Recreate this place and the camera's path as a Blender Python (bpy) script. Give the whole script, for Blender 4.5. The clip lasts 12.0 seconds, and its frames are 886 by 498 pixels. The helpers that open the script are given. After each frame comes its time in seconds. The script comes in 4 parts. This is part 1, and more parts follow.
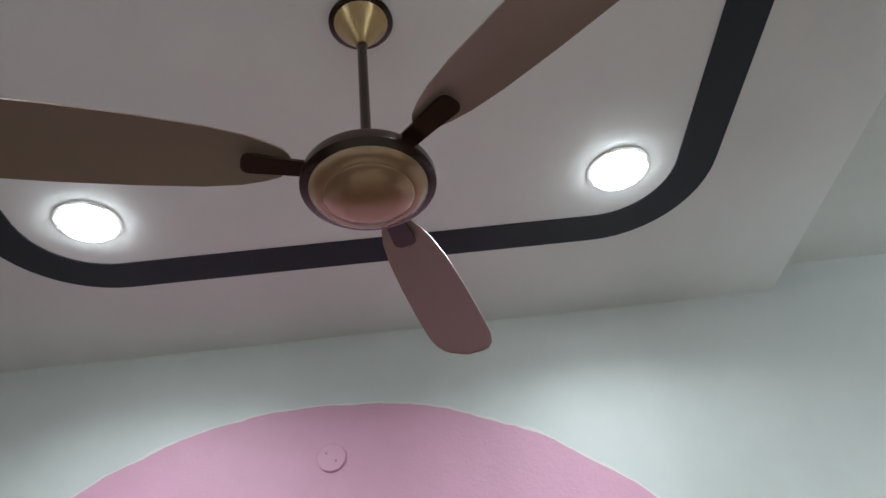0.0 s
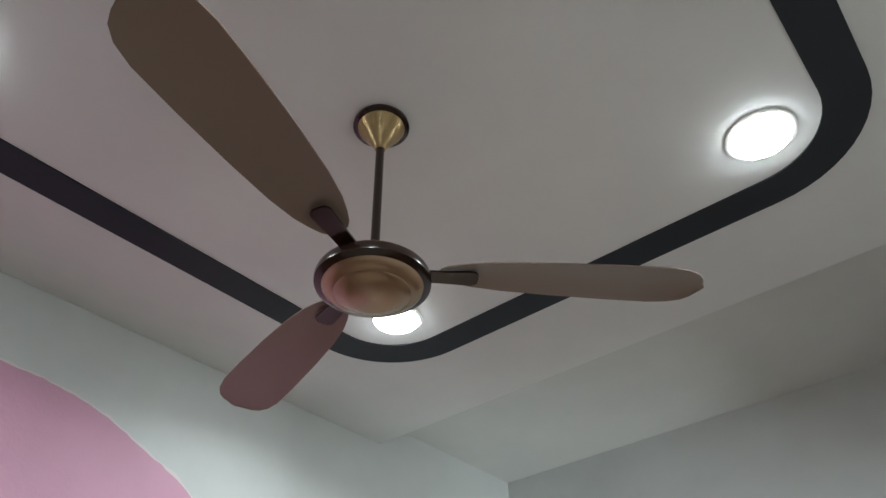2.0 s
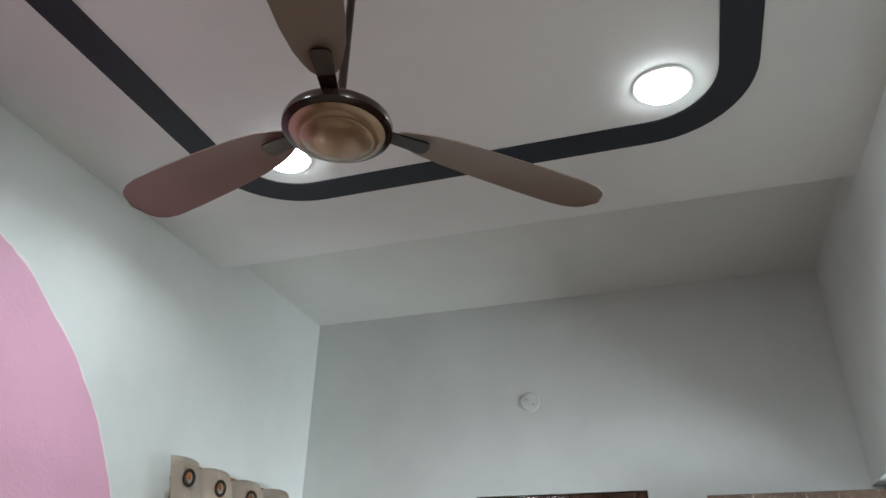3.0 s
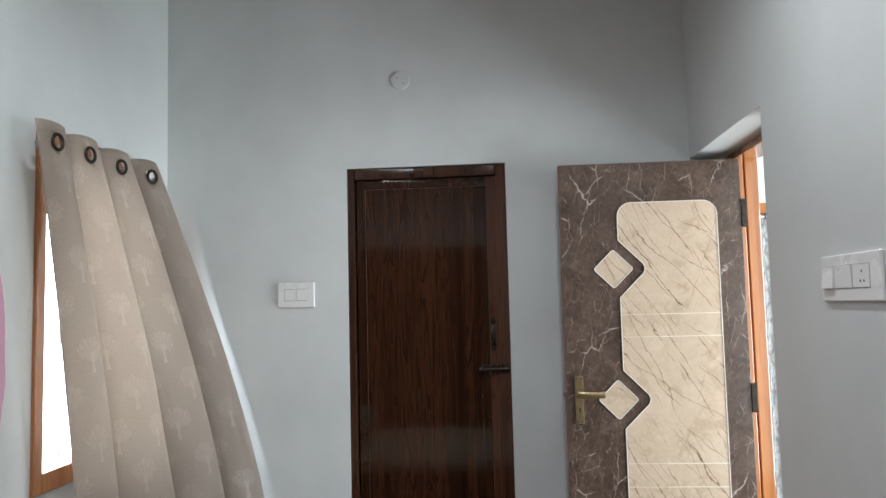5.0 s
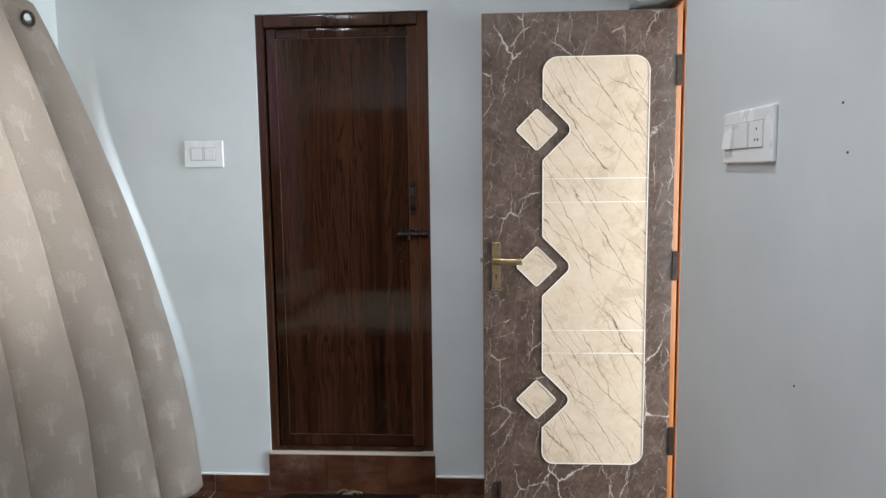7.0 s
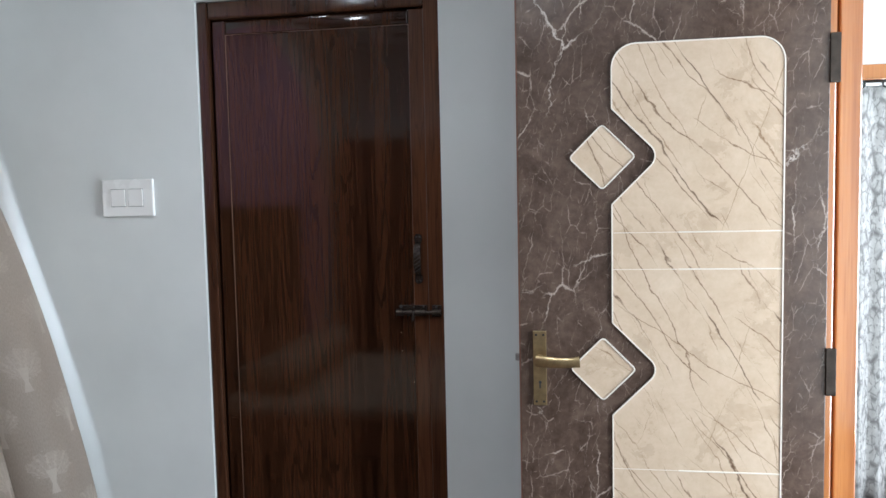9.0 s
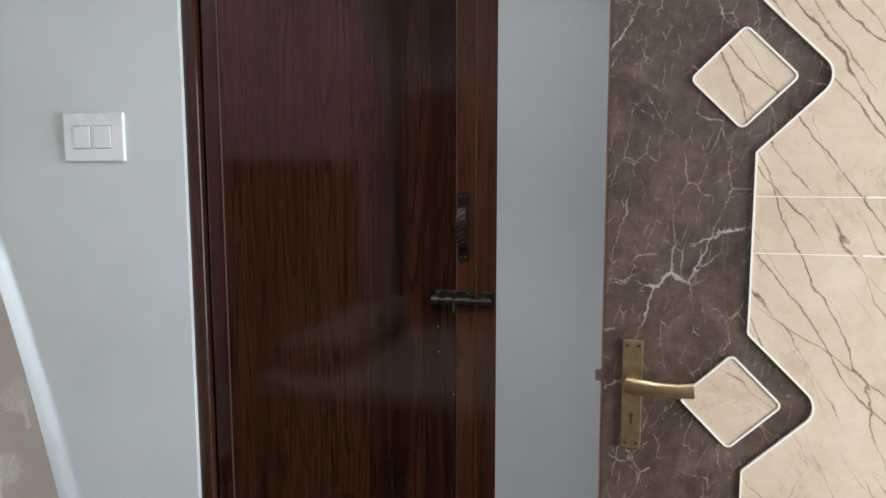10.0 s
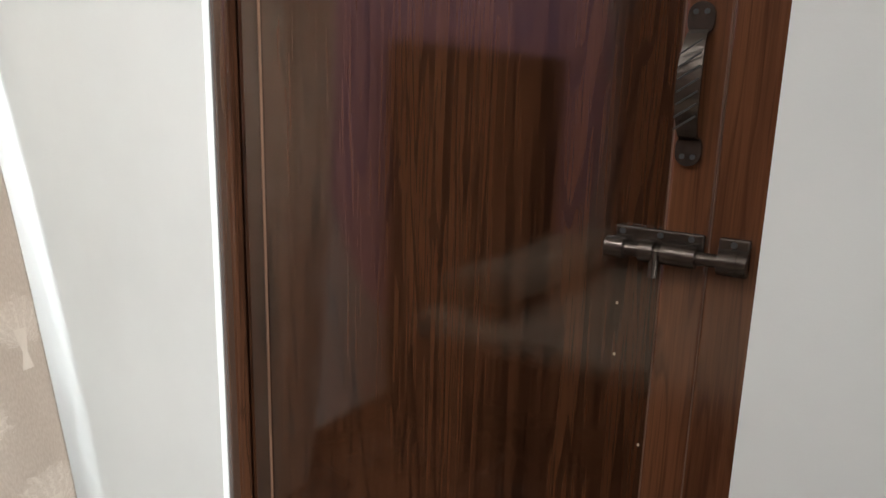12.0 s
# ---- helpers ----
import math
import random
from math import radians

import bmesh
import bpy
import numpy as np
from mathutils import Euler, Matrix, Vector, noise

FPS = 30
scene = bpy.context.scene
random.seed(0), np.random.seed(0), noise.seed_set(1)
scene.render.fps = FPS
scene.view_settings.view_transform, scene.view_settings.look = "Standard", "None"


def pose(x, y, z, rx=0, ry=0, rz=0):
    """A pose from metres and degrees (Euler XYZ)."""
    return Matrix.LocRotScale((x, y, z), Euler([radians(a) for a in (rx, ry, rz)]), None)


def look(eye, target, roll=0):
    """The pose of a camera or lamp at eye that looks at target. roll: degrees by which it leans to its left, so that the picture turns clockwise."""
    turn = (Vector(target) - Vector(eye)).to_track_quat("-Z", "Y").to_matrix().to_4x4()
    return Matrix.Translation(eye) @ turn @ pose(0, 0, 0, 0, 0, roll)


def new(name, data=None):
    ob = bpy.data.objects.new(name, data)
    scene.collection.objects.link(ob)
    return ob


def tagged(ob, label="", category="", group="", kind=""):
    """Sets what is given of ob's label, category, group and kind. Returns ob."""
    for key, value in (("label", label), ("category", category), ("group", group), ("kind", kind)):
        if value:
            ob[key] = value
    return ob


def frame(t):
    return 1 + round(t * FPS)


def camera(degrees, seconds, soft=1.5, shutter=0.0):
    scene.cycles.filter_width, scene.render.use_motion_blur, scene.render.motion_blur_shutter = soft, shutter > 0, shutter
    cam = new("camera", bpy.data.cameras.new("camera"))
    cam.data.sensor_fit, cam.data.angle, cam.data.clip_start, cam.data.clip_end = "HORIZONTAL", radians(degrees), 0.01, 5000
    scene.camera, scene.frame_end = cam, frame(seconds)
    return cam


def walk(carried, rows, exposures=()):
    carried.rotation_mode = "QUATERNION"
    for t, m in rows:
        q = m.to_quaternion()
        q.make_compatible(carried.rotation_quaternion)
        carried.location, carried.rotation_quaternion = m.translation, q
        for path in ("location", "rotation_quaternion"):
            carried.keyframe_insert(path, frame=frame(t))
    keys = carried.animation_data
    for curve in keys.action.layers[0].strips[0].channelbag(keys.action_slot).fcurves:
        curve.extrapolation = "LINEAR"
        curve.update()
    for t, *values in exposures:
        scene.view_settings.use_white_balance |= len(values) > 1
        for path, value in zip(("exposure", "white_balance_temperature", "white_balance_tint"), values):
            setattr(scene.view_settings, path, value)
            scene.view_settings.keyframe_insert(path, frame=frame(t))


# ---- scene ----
cam = camera(63.7, 12.0, soft=1.5)
PATH = [
    (0, (2.057, -2.101, 1.669), (0.477, -2.04, 2.893), -7.2),
    (0.5, (1.997, -2.376, 1.683), (0.542, -1.926, 2.979), -3.8),
    (1, (2.072, -2.549, 1.653), (0.762, -1.842, 2.989), -2.9),
    (1.5, (2.006, -2.798, 1.67), (0.904, -1.781, 2.993), -3.7),
    (2, (1.993, -2.939, 1.658), (1.024, -1.741, 2.933), -1.4),
    (2.5, (1.861, -3.111, 1.613), (1.103, -1.643, 2.74), -1.1),
    (2.7, (1.827, -3.183, 1.598), (1.152, -1.619, 2.646), 0.0),
    (4.3, (1.611, -3.241, 1.517), (1.336, -1.338, 2.069), -1.6),
    (4.5, (1.605, -3.251, 1.5), (1.366, -1.316, 1.947), -1.5),
    (5, (1.583, -3.272, 1.481), (1.423, -1.284, 1.632), -1.4),
    (5.5, (1.551, -3.294, 1.448), (1.471, -1.3, 1.312), -1.0),
    (6, (1.602, -3.275, 1.389), (1.54, -1.296, 1.11), -1.2),
    (6.5, (1.678, -3.198, 1.42), (1.623, -1.221, 1.125), -1.0),
    (7, (1.864, -3.079, 1.454), (1.739, -1.095, 1.233), -0.7),
    (8.8, (1.967, -2.16, 1.497), (1.658, -0.187, 1.384), -1.3),
    (9, (1.94, -2.058, 1.503), (1.631, -0.087, 1.37), -1.2),
    (9.5, (1.963, -1.789, 1.458), (1.551, 0.164, 1.327), -0.7),
    (10, (1.902, -1.461, 1.464), (1.375, 0.454, 1.233), -0.1),
    (10.5, (1.845, -1.198, 1.392), (1.155, 0.661, 1.122), 1.1),
    (11, (1.788, -0.953, 1.355), (0.931, 0.814, 0.971), 2.2),
    (11.25, (1.762, -0.865, 1.350), (0.850, 0.860, 0.915), 1.9),
    (11.5, (1.745, -0.765, 1.342), (0.741, 0.905, 0.889), 1.5),
    (12, (1.719, -0.675, 1.326), (0.654, 0.959, 0.886), 1.6),
]
walk(cam, [(t, look(eye, target, roll)) for t, eye, target, roll in PATH],
     exposures=[(0, 0.2, 6150, 4), (1.0, 0.26, 5950, 3.5), (1.5, 0.1, 6700, 6.5), (2.0, 0.15, 6250, 4), (2.7, 0.25, 6200, 4), (4.3, 0.28, 6400, 9.5), (5.2, 0.1, 6150, 8.5), (6.2, 0.3, 6050, 8.5), (7.2, 0.4, 6000, 7.5), (9.0, 0.22, 5950, 9), (9.8, 0.15, 6000, 9), (10.3, 0.55, 6250, 9.5), (11, 0.85, 6450, 10), (11.5, 0.9, 6750, 11.5), (12, 1.0, 6750, 11)])

# ---- world, sun, lamps ----
world = bpy.data.worlds.new("sky")
scene.world = world
world.use_nodes = True
wn = world.node_tree.nodes
sky = wn.new("ShaderNodeTexSky")
sky.sky_type, sky.sun_disc = "NISHITA", False
sky.sun_elevation, sky.sun_rotation = radians(48), radians(194)
world.node_tree.links.new(sky.outputs["Color"], wn["Background"].inputs["Color"])
wn["Background"].inputs["Strength"].default_value = 0.12

sun = new("sun", bpy.data.lights.new("sun", "SUN"))
sun.data.energy, sun.data.angle, sun.data.color = 1.2, radians(12), (1.0, 0.95, 0.88)
sun.matrix_world = look((-1.5, -6, 7), (0, 0, 0))


def area(name, m, sx, sy, watts, colour, shape="RECTANGLE", spread=180):
    lamp = new(name, bpy.data.lights.new(name, "AREA"))
    lamp.data.shape, lamp.data.size, lamp.data.size_y = shape, sx, sy
    lamp.data.energy, lamp.data.color, lamp.data.spread = watts, colour, radians(spread)
    lamp.matrix_world = m
    return lamp


DAY = (0.92, 0.97, 1.0)
area("window_daylight", look((-0.075, -0.66, 1.42), (1, -0.66, 1.42)), 0.44, 1.02, 12, (0.82, 0.92, 1.0))
# added lamp out of view, standing for daylight that reaches the hall
area("hall_terrace_daylight", look((4.84, -1.15, 1.1), (2.6, -1.15, 1.1)), 1.5, 2.1, 215, DAY)
LAMPS = ((0.683, -1.563), (0.683, -2.947), (1.864, -1.563), (1.864, -2.947))
for lx, ly in LAMPS:
    area("downlight_lamp", look((lx, ly, 2.917), (lx, ly + 0.001, 0)), 0.11, 0.11, 6.5, (0.93, 0.98, 1.0), "DISK", 152)

# ---- materials ----


def mat(name, base, rough=0.6, metal=0.0, coat=0.0):
    m = bpy.data.materials.new(name)
    m.use_nodes = True
    p = m.node_tree.nodes["Principled BSDF"]
    p.inputs["Base Color"].default_value = (*base, 1)
    p.inputs["Roughness"].default_value = rough
    p.inputs["Metallic"].default_value = metal
    p.inputs["Coat Weight"].default_value = coat
    p.inputs["Coat Roughness"].default_value = 0.06
    return m


class Net:
    """Short hand for node trees."""

    def __init__(self, m):
        self.m, self.t = m, m.node_tree
        self.p = self.t.nodes["Principled BSDF"]

    def node(self, kind, **values):
        n = self.t.nodes.new(kind)
        for k, v in values.items():
            n.inputs[k.replace("_", " ")].default_value = v
        return n

    def link(self, a, b):
        self.t.links.new(a, b)

    def coords(self, scale=(1, 1, 1), which="Object", rot=(0, 0, 0), jitter=0.0):
        c = self.t.nodes.new("ShaderNodeTexCoord")
        g = self.t.nodes.new("ShaderNodeMapping")
        g.inputs["Scale"].default_value = scale
        g.inputs["Rotation"].default_value = rot
        src = c.outputs[which]
        if jitter:
            info = self.t.nodes.new("ShaderNodeObjectInfo")
            add = self.t.nodes.new("ShaderNodeVectorMath")
            add.operation = "MULTIPLY_ADD"
            self.link(info.outputs["Random"], add.inputs[0])
            add.inputs[1].default_value = (jitter, jitter * 1.7, jitter * 0.6)
            self.link(src, add.inputs[2])
            src = add.outputs[0]
        self.link(src, g.inputs["Vector"])
        return g.outputs["Vector"]

    def noise(self, vec, scale, detail=4.0, rough=0.55, dist=0.0):
        n = self.node("ShaderNodeTexNoise", Scale=scale, Detail=detail, Roughness=rough, Distortion=dist)
        self.link(vec, n.inputs["Vector"])
        return n.outputs["Fac"]

    def ramp(self, fac, *stops):
        r = self.t.nodes.new("ShaderNodeValToRGB")
        while len(r.color_ramp.elements) < len(stops):
            r.color_ramp.elements.new(0.5)
        for e, (pos, col) in zip(r.color_ramp.elements, stops):
            e.position = pos
            e.color = (*col, 1) if not isinstance(col, float) else (col, col, col, 1)
        self.link(fac, r.inputs["Fac"])
        return r.outputs["Color"]

    def mix(self, fac, a, b, blend="MIX"):
        n = self.t.nodes.new("ShaderNodeMix")
        n.data_type, n.blend_type = "RGBA", blend
        for v, i in ((fac, 0), (a, 6), (b, 7)):
            if isinstance(v, (int, float)):
                n.inputs[i].default_value = v
            elif isinstance(v, tuple):
                n.inputs[i].default_value = (*v, 1)
            else:
                self.link(v, n.inputs[i])
        return n.outputs[2]

    def math(self, op, a, b=0.0, c=0.0):
        n = self.t.nodes.new("ShaderNodeMath")
        n.operation = op
        for i, v in enumerate((a, b, c)):
            if isinstance(v, (int, float)):
                n.inputs[i].default_value = v
            else:
                self.link(v, n.inputs[i])
        return n.outputs[0]

    def bump(self, height, strength, dist=0.002):
        b = self.node("ShaderNodeBump", Strength=strength, Distance=dist)
        self.link(height, b.inputs["Height"])
        self.link(b.outputs["Normal"], self.p.inputs["Normal"])

    def base(self, col):
        self.link(col, self.p.inputs["Base Color"])

    def rough(self, v):
        self.link(v, self.p.inputs["Roughness"])


def paint(name, col, rough=0.55, grain=220.0, strength=0.12, stain=0.05):
    m = mat(name, col, rough)
    n = Net(m)
    v = n.coords()
    big = n.noise(v, 1.6, 5, 0.6)
    dark = tuple(c * (1 - stain * 2) for c in col)
    lite = tuple(min(0.9, c * (1 + stain)) for c in col)
    n.base(n.ramp(big, (0.3, dark), (0.7, lite)))
    fine = n.noise(v, grain, 3, 0.6)
    wave = n.noise(v, 9.0, 3, 0.5)
    n.bump(n.math("MULTIPLY_ADD", wave, 1.5, fine), strength, 0.0015)
    n.rough(n.ramp(big, (0.2, rough - 0.06), (0.8, rough + 0.06)))
    return m


WALL = paint("wall_paint", (0.625, 0.645, 0.63), 0.5)
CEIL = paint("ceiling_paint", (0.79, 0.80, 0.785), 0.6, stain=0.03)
# ceiling white, set darker than on the dropped panel
UPPER = paint("darker_ceiling_white", (0.69, 0.70, 0.67), 0.6, stain=0.04)
PINK = paint("pink_textured_paint", (0.66, 0.36, 0.49), 0.6, 95, 1.0)
RIM = paint("splashed_paint_rim", (0.74, 0.70, 0.68), 0.6, 60, 0.9)
STRIP = paint("dark_strip_paint", (0.008, 0.013, 0.022), 0.6, 180, 0.1, 0.2)
PLASTIC = paint("white_plastic", (0.80, 0.80, 0.78), 0.28, 300, 0.02, 0.01)
GROOVE = mat("switch_gap", (0.26, 0.26, 0.26), 0.6)
DARK = mat("dark_hole", (0.02, 0.02, 0.02), 0.7)


def wood(name, dark, mid, light, rough=0.2, grain=1.0, coat=0.0, lines=0.6):
    m = mat(name, mid, rough, coat=coat)
    n = Net(m)
    bands = n.noise(n.coords((1, 1, 0.03), jitter=3.0), 11 * grain, 3, 0.5, 0.2)
    fibre = n.noise(n.coords((1, 1, 0.025), jitter=2.0), 200 * grain, 4, 0.6, 0.0)
    pores = n.noise(n.coords((1, 1, 0.02), jitter=4.0), 420 * grain, 2, 0.6)
    growth = n.noise(n.coords((1, 1, 0.05), jitter=5.0), 12 * grain, 3.0, 0.5, 0.4)
    rings = n.math("FRACT", n.math("MULTIPLY", growth, 11.0))
    ringline = n.ramp(rings, (0.0, 0.1), (0.68, 0.0), (0.92, 1.0), (1.0, 0.1))
    f = n.math("MULTIPLY_ADD", fibre, 0.36, n.math("MULTIPLY", bands, 0.64))
    c = n.ramp(f, (0.34, dark), (0.50, mid), (0.68, light))
    c = n.mix(n.math("MULTIPLY", ringline, lines), c, dark)
    c = n.mix(n.ramp(pores, (0.54, 0.0), (0.72, 0.5)), c, dark)
    knots = n.noise(n.coords((1, 1, 0.16), jitter=6.0), 26 * grain, 3, 0.55, 0.8)
    c = n.mix(n.ramp(knots, (0.64, 0.0), (0.72, 0.75 * lines)), c, dark)
    n.base(c)
    n.bump(fibre, 0.015, 0.0005)
    n.rough(n.ramp(bands, (0.3, rough * 0.85), (0.7, rough * 1.25)))
    return m


DOORWOOD = wood("dark_wood_laminate", (0.0035, 0.0014, 0.0009), (0.0330, 0.0123, 0.0056), (0.052, 0.0200, 0.0091), 0.065, 1.2, 0.0, lines=0.7)
DOORWOOD.node_tree.nodes["Principled BSDF"].inputs["Specular IOR Level"].default_value = 0.62
DOORFRAME = wood("brown_frame_laminate", (0.018, 0.0075, 0.0042), (0.046, 0.0185, 0.0095), (0.075, 0.031, 0.015), 0.14, 1.2, 0.1)
# brighter copy of the frame laminate, light on the right side put into colour
LITFRAME = wood("lit_brown_laminate", (0.030, 0.0115, 0.006), (0.078, 0.030, 0.0145), (0.125, 0.050, 0.023), 0.12, 1.2, 0.1)
# paler frame laminate: light caught on the bead lines, put into colour
GLINTBEAD = wood("glint_bead_laminate", (0.05, 0.026, 0.016), (0.10, 0.053, 0.033), (0.14, 0.08, 0.05), 0.3, 1.0)
JAMB = wood("orange_varnished_wood", (0.27, 0.085, 0.022), (0.40, 0.15, 0.042), (0.47, 0.20, 0.062), 0.14, 0.8, 1.0, lines=0.2)
LIPPING = wood("reddish_edge_wood", (0.11, 0.04, 0.02), (0.17, 0.07, 0.04), (0.22, 0.1, 0.06), 0.5, 1.0)
BEDWOOD = wood("brown_bed_wood", (0.07, 0.025, 0.012), (0.14, 0.055, 0.025), (0.2, 0.085, 0.04), 0.35, 1.0)


def marble(name, low, base, high, veins, turn, stretch, cloud_scale=7.0, rough=0.25, warp_by=0.42, warp_rough=0.74):
    """veins: rows of (cells per metre, width, gate from, gate to, colour)."""
    m = mat(name, base, rough)
    n = Net(m)
    v = n.coords(rot=(0, radians(turn), 0))
    cloud = n.noise(v, cloud_scale, 7, 0.68, 0.5)
    col = n.ramp(cloud, (0.32, low), (0.5, base), (0.7, high))
    fleck = n.noise(v, 45, 5, 0.7)
    col = n.mix(0.35, col, n.ramp(fleck, (0.3, low), (0.7, high)))
    for k, (cells, width, g0, g1, vcol) in enumerate(veins):
        warp = n.t.nodes.new("ShaderNodeVectorMath")
        warp.operation = "MULTIPLY_ADD"
        nz = n.node("ShaderNodeTexNoise", Scale=cells * 1.6, Detail=8.0, Roughness=warp_rough)
        n.link(v, nz.inputs["Vector"])
        n.link(nz.outputs["Color"], warp.inputs[0])
        warp.inputs[1].default_value = (warp_by / cells,) * 3
        n.link(v, warp.inputs[2])
        g = n.t.nodes.new("ShaderNodeMapping")
        g.inputs["Scale"].default_value = (1, 1, stretch)
        g.inputs["Location"].default_value = (k * 3.1, k * 1.7, k * 2.3)
        n.link(warp.outputs[0], g.inputs["Vector"])
        vo = n.t.nodes.new("ShaderNodeTexVoronoi")
        vo.feature = "DISTANCE_TO_EDGE"
        vo.inputs["Scale"].default_value = cells
        vo.voronoi_dimensions = "2D"
        axes = n.t.nodes.new("ShaderNodeSeparateXYZ")
        flat = n.t.nodes.new("ShaderNodeCombineXYZ")
        n.link(g.outputs["Vector"], axes.inputs[0])
        n.link(axes.outputs[0], flat.inputs[0])
        n.link(axes.outputs[2], flat.inputs[1])
        n.link(flat.outputs[0], vo.inputs["Vector"])
        gate = n.ramp(n.noise(g.outputs["Vector"], cells * 1.1, 4, 0.6), (g0, 0.0), (g1, 1.0))
        wide = n.math("MULTIPLY_ADD", gate, width, width * 0.15)
        line = n.math("SUBTRACT", 1.0, n.math("MINIMUM", 1.0, n.math("DIVIDE", vo.outputs["Distance"], wide)))
        col = n.mix(n.math("MULTIPLY", n.math("POWER", line, 0.8), gate), col, vcol)
    n.base(col)
    n.rough(n.ramp(cloud, (0.3, rough * 0.85), (0.7, rough * 1.25)))
    return m


DARKMARBLE = marble("dark_marble_laminate", (0.038, 0.023, 0.016), (0.078, 0.050, 0.037), (0.145, 0.102, 0.078),
                    ((5.0, 0.010, 0.44, 0.60, (0.52, 0.45, 0.39)), (11.0, 0.018, 0.44, 0.60, (0.40, 0.33, 0.28)), (25.0, 0.028, 0.46, 0.64, (0.28, 0.22, 0.185)), (55.0, 0.06, 0.48, 0.66, (0.21, 0.16, 0.135))), -10, 0.42, 9.0, 0.22, 0.5, 0.72)


def cream_marble():
    m = mat("cream_marble_laminate", (0.55, 0.43, 0.31), 0.28)
    n = Net(m)
    v = n.coords()
    cloud = n.noise(v, 7.0, 7, 0.68, 0.5)
    col = n.ramp(cloud, (0.3, (0.45, 0.34, 0.235)), (0.5, (0.545, 0.425, 0.305)), (0.7, (0.625, 0.505, 0.38)))
    col = n.mix(0.3, col, n.ramp(n.noise(v, 40, 5, 0.7), (0.3, (0.44, 0.33, 0.225)), (0.7, (0.64, 0.52, 0.40))))
    # turn, spacing, width in metres, gate, colour
    for k, (turn, gap, width, g0, g1, vcol) in enumerate(((33, 0.150, 0.0021, 0.46, 0.56, (0.10, 0.055, 0.028)), (40, 0.095, 0.0016, 0.47, 0.58, (0.16, 0.095, 0.05)),
                                                          (22, 0.115, 0.0014, 0.50, 0.60, (0.17, 0.10, 0.055)), (57, 0.130, 0.0014, 0.52, 0.60, (0.20, 0.125, 0.07)),
                                                          (30, 0.052, 0.0011, 0.50, 0.62, (0.26, 0.17, 0.10)), (-20, 0.160, 0.0011, 0.54, 0.62, (0.28, 0.19, 0.11)))):
        g = n.coords((1, 1, 1), rot=(0, radians(turn), 0))
        far = n.t.nodes.new("ShaderNodeMapping")
        far.inputs["Location"].default_value = (k * 3.1, k * 1.7, k * 2.3)
        far.inputs["Scale"].default_value = (1, 1, 0.5)
        n.link(g, far.inputs["Vector"])
        sway = n.noise(far.outputs["Vector"], 4.0, 8, 0.56)
        axes = n.t.nodes.new("ShaderNodeSeparateXYZ")
        n.link(g, axes.inputs[0])
        across = n.math("DIVIDE", n.math("MULTIPLY_ADD", sway, 0.16, axes.outputs[0]), gap)
        dist = n.math("MULTIPLY", n.math("ABSOLUTE", n.math("SUBTRACT", n.math("FRACT", across), 0.5)), gap)
        gate = n.ramp(n.noise(far.outputs["Vector"], 7.0, 3, 0.6), (g0 - 0.045, 0.0), (g1 - 0.04, 1.0))
        line = n.math("SUBTRACT", 1.0, n.math("MINIMUM", 1.0, n.math("DIVIDE", dist, n.math("MULTIPLY_ADD", gate, width, 0.0003))))
        col = n.mix(n.math("MULTIPLY", n.math("POWER", line, 0.7), gate), col, vcol)
    n.base(col)
    n.rough(n.ramp(cloud, (0.3, 0.24), (0.7, 0.34)))
    return m


CREAM = cream_marble()
BEAD = paint("white_bead", (0.74, 0.69, 0.61), 0.3, 200, 0.03, 0.02)
GRANITE = marble("black_granite", (0.012, 0.012, 0.014), (0.02, 0.02, 0.022), (0.035, 0.035, 0.04), ((9.0, 0.02, 0.5, 0.65, (0.2, 0.2, 0.2)),), 20, 0.6, 20.0, 0.12)


def tile_material():
    m = mat("brown_floor_tile", (0.17, 0.065, 0.035), 0.22)
    n = Net(m)
    v = n.coords((0.3, 1, 1), jitter=7.0)
    a = n.noise(v, 8, 5, 0.6, 1.2)
    b = n.noise(n.coords((0.4, 1, 1)), 14, 5, 0.6)
    col = n.ramp(a, (0.3, (0.034, 0.012, 0.0065)), (0.5, (0.066, 0.024, 0.0115)), (0.72, (0.108, 0.043, 0.020)))
    dust = n.math("MULTIPLY", n.ramp(n.noise(n.coords(), 3.2, 6, 0.7), (0.48, 0.0), (0.70, 0.42)), n.ramp(n.noise(n.coords((1, 0.35, 1)), 38, 5, 0.75), (0.35, 0.2), (0.65, 1.0)))
    n.base(n.mix(dust, col, (0.26, 0.19, 0.15)))
    n.rough(n.ramp(b, (0.3, 0.18), (0.7, 0.27)))
    return m


TILE = tile_material()
GROUT = paint("pale_grout", (0.50, 0.41, 0.35), 0.8, 200, 0.2, 0.1)
IRON = mat("antique_dark_iron", (0.068, 0.052, 0.042), 0.26, 0.7)
BRASS = mat("antique_brass", (0.52, 0.385, 0.205), 0.3, 0.9)
STEEL = mat("dull_steel", (0.42, 0.41, 0.40), 0.4, 0.9)
GOLD = mat("satin_gold_paint", (0.50, 0.36, 0.17), 0.3, 0.55)
IVORY = mat("fan_bottom_ivory_gold", (0.36, 0.23, 0.135), 0.22, 0.4, 0.4)
FANBROWN = mat("dark_brown_enamel", (0.028, 0.013, 0.009), 0.2, 0.2, 0.3)
BLADE = mat("brown_blade_enamel", (0.25, 0.18, 0.14), 0.35, 0.1)
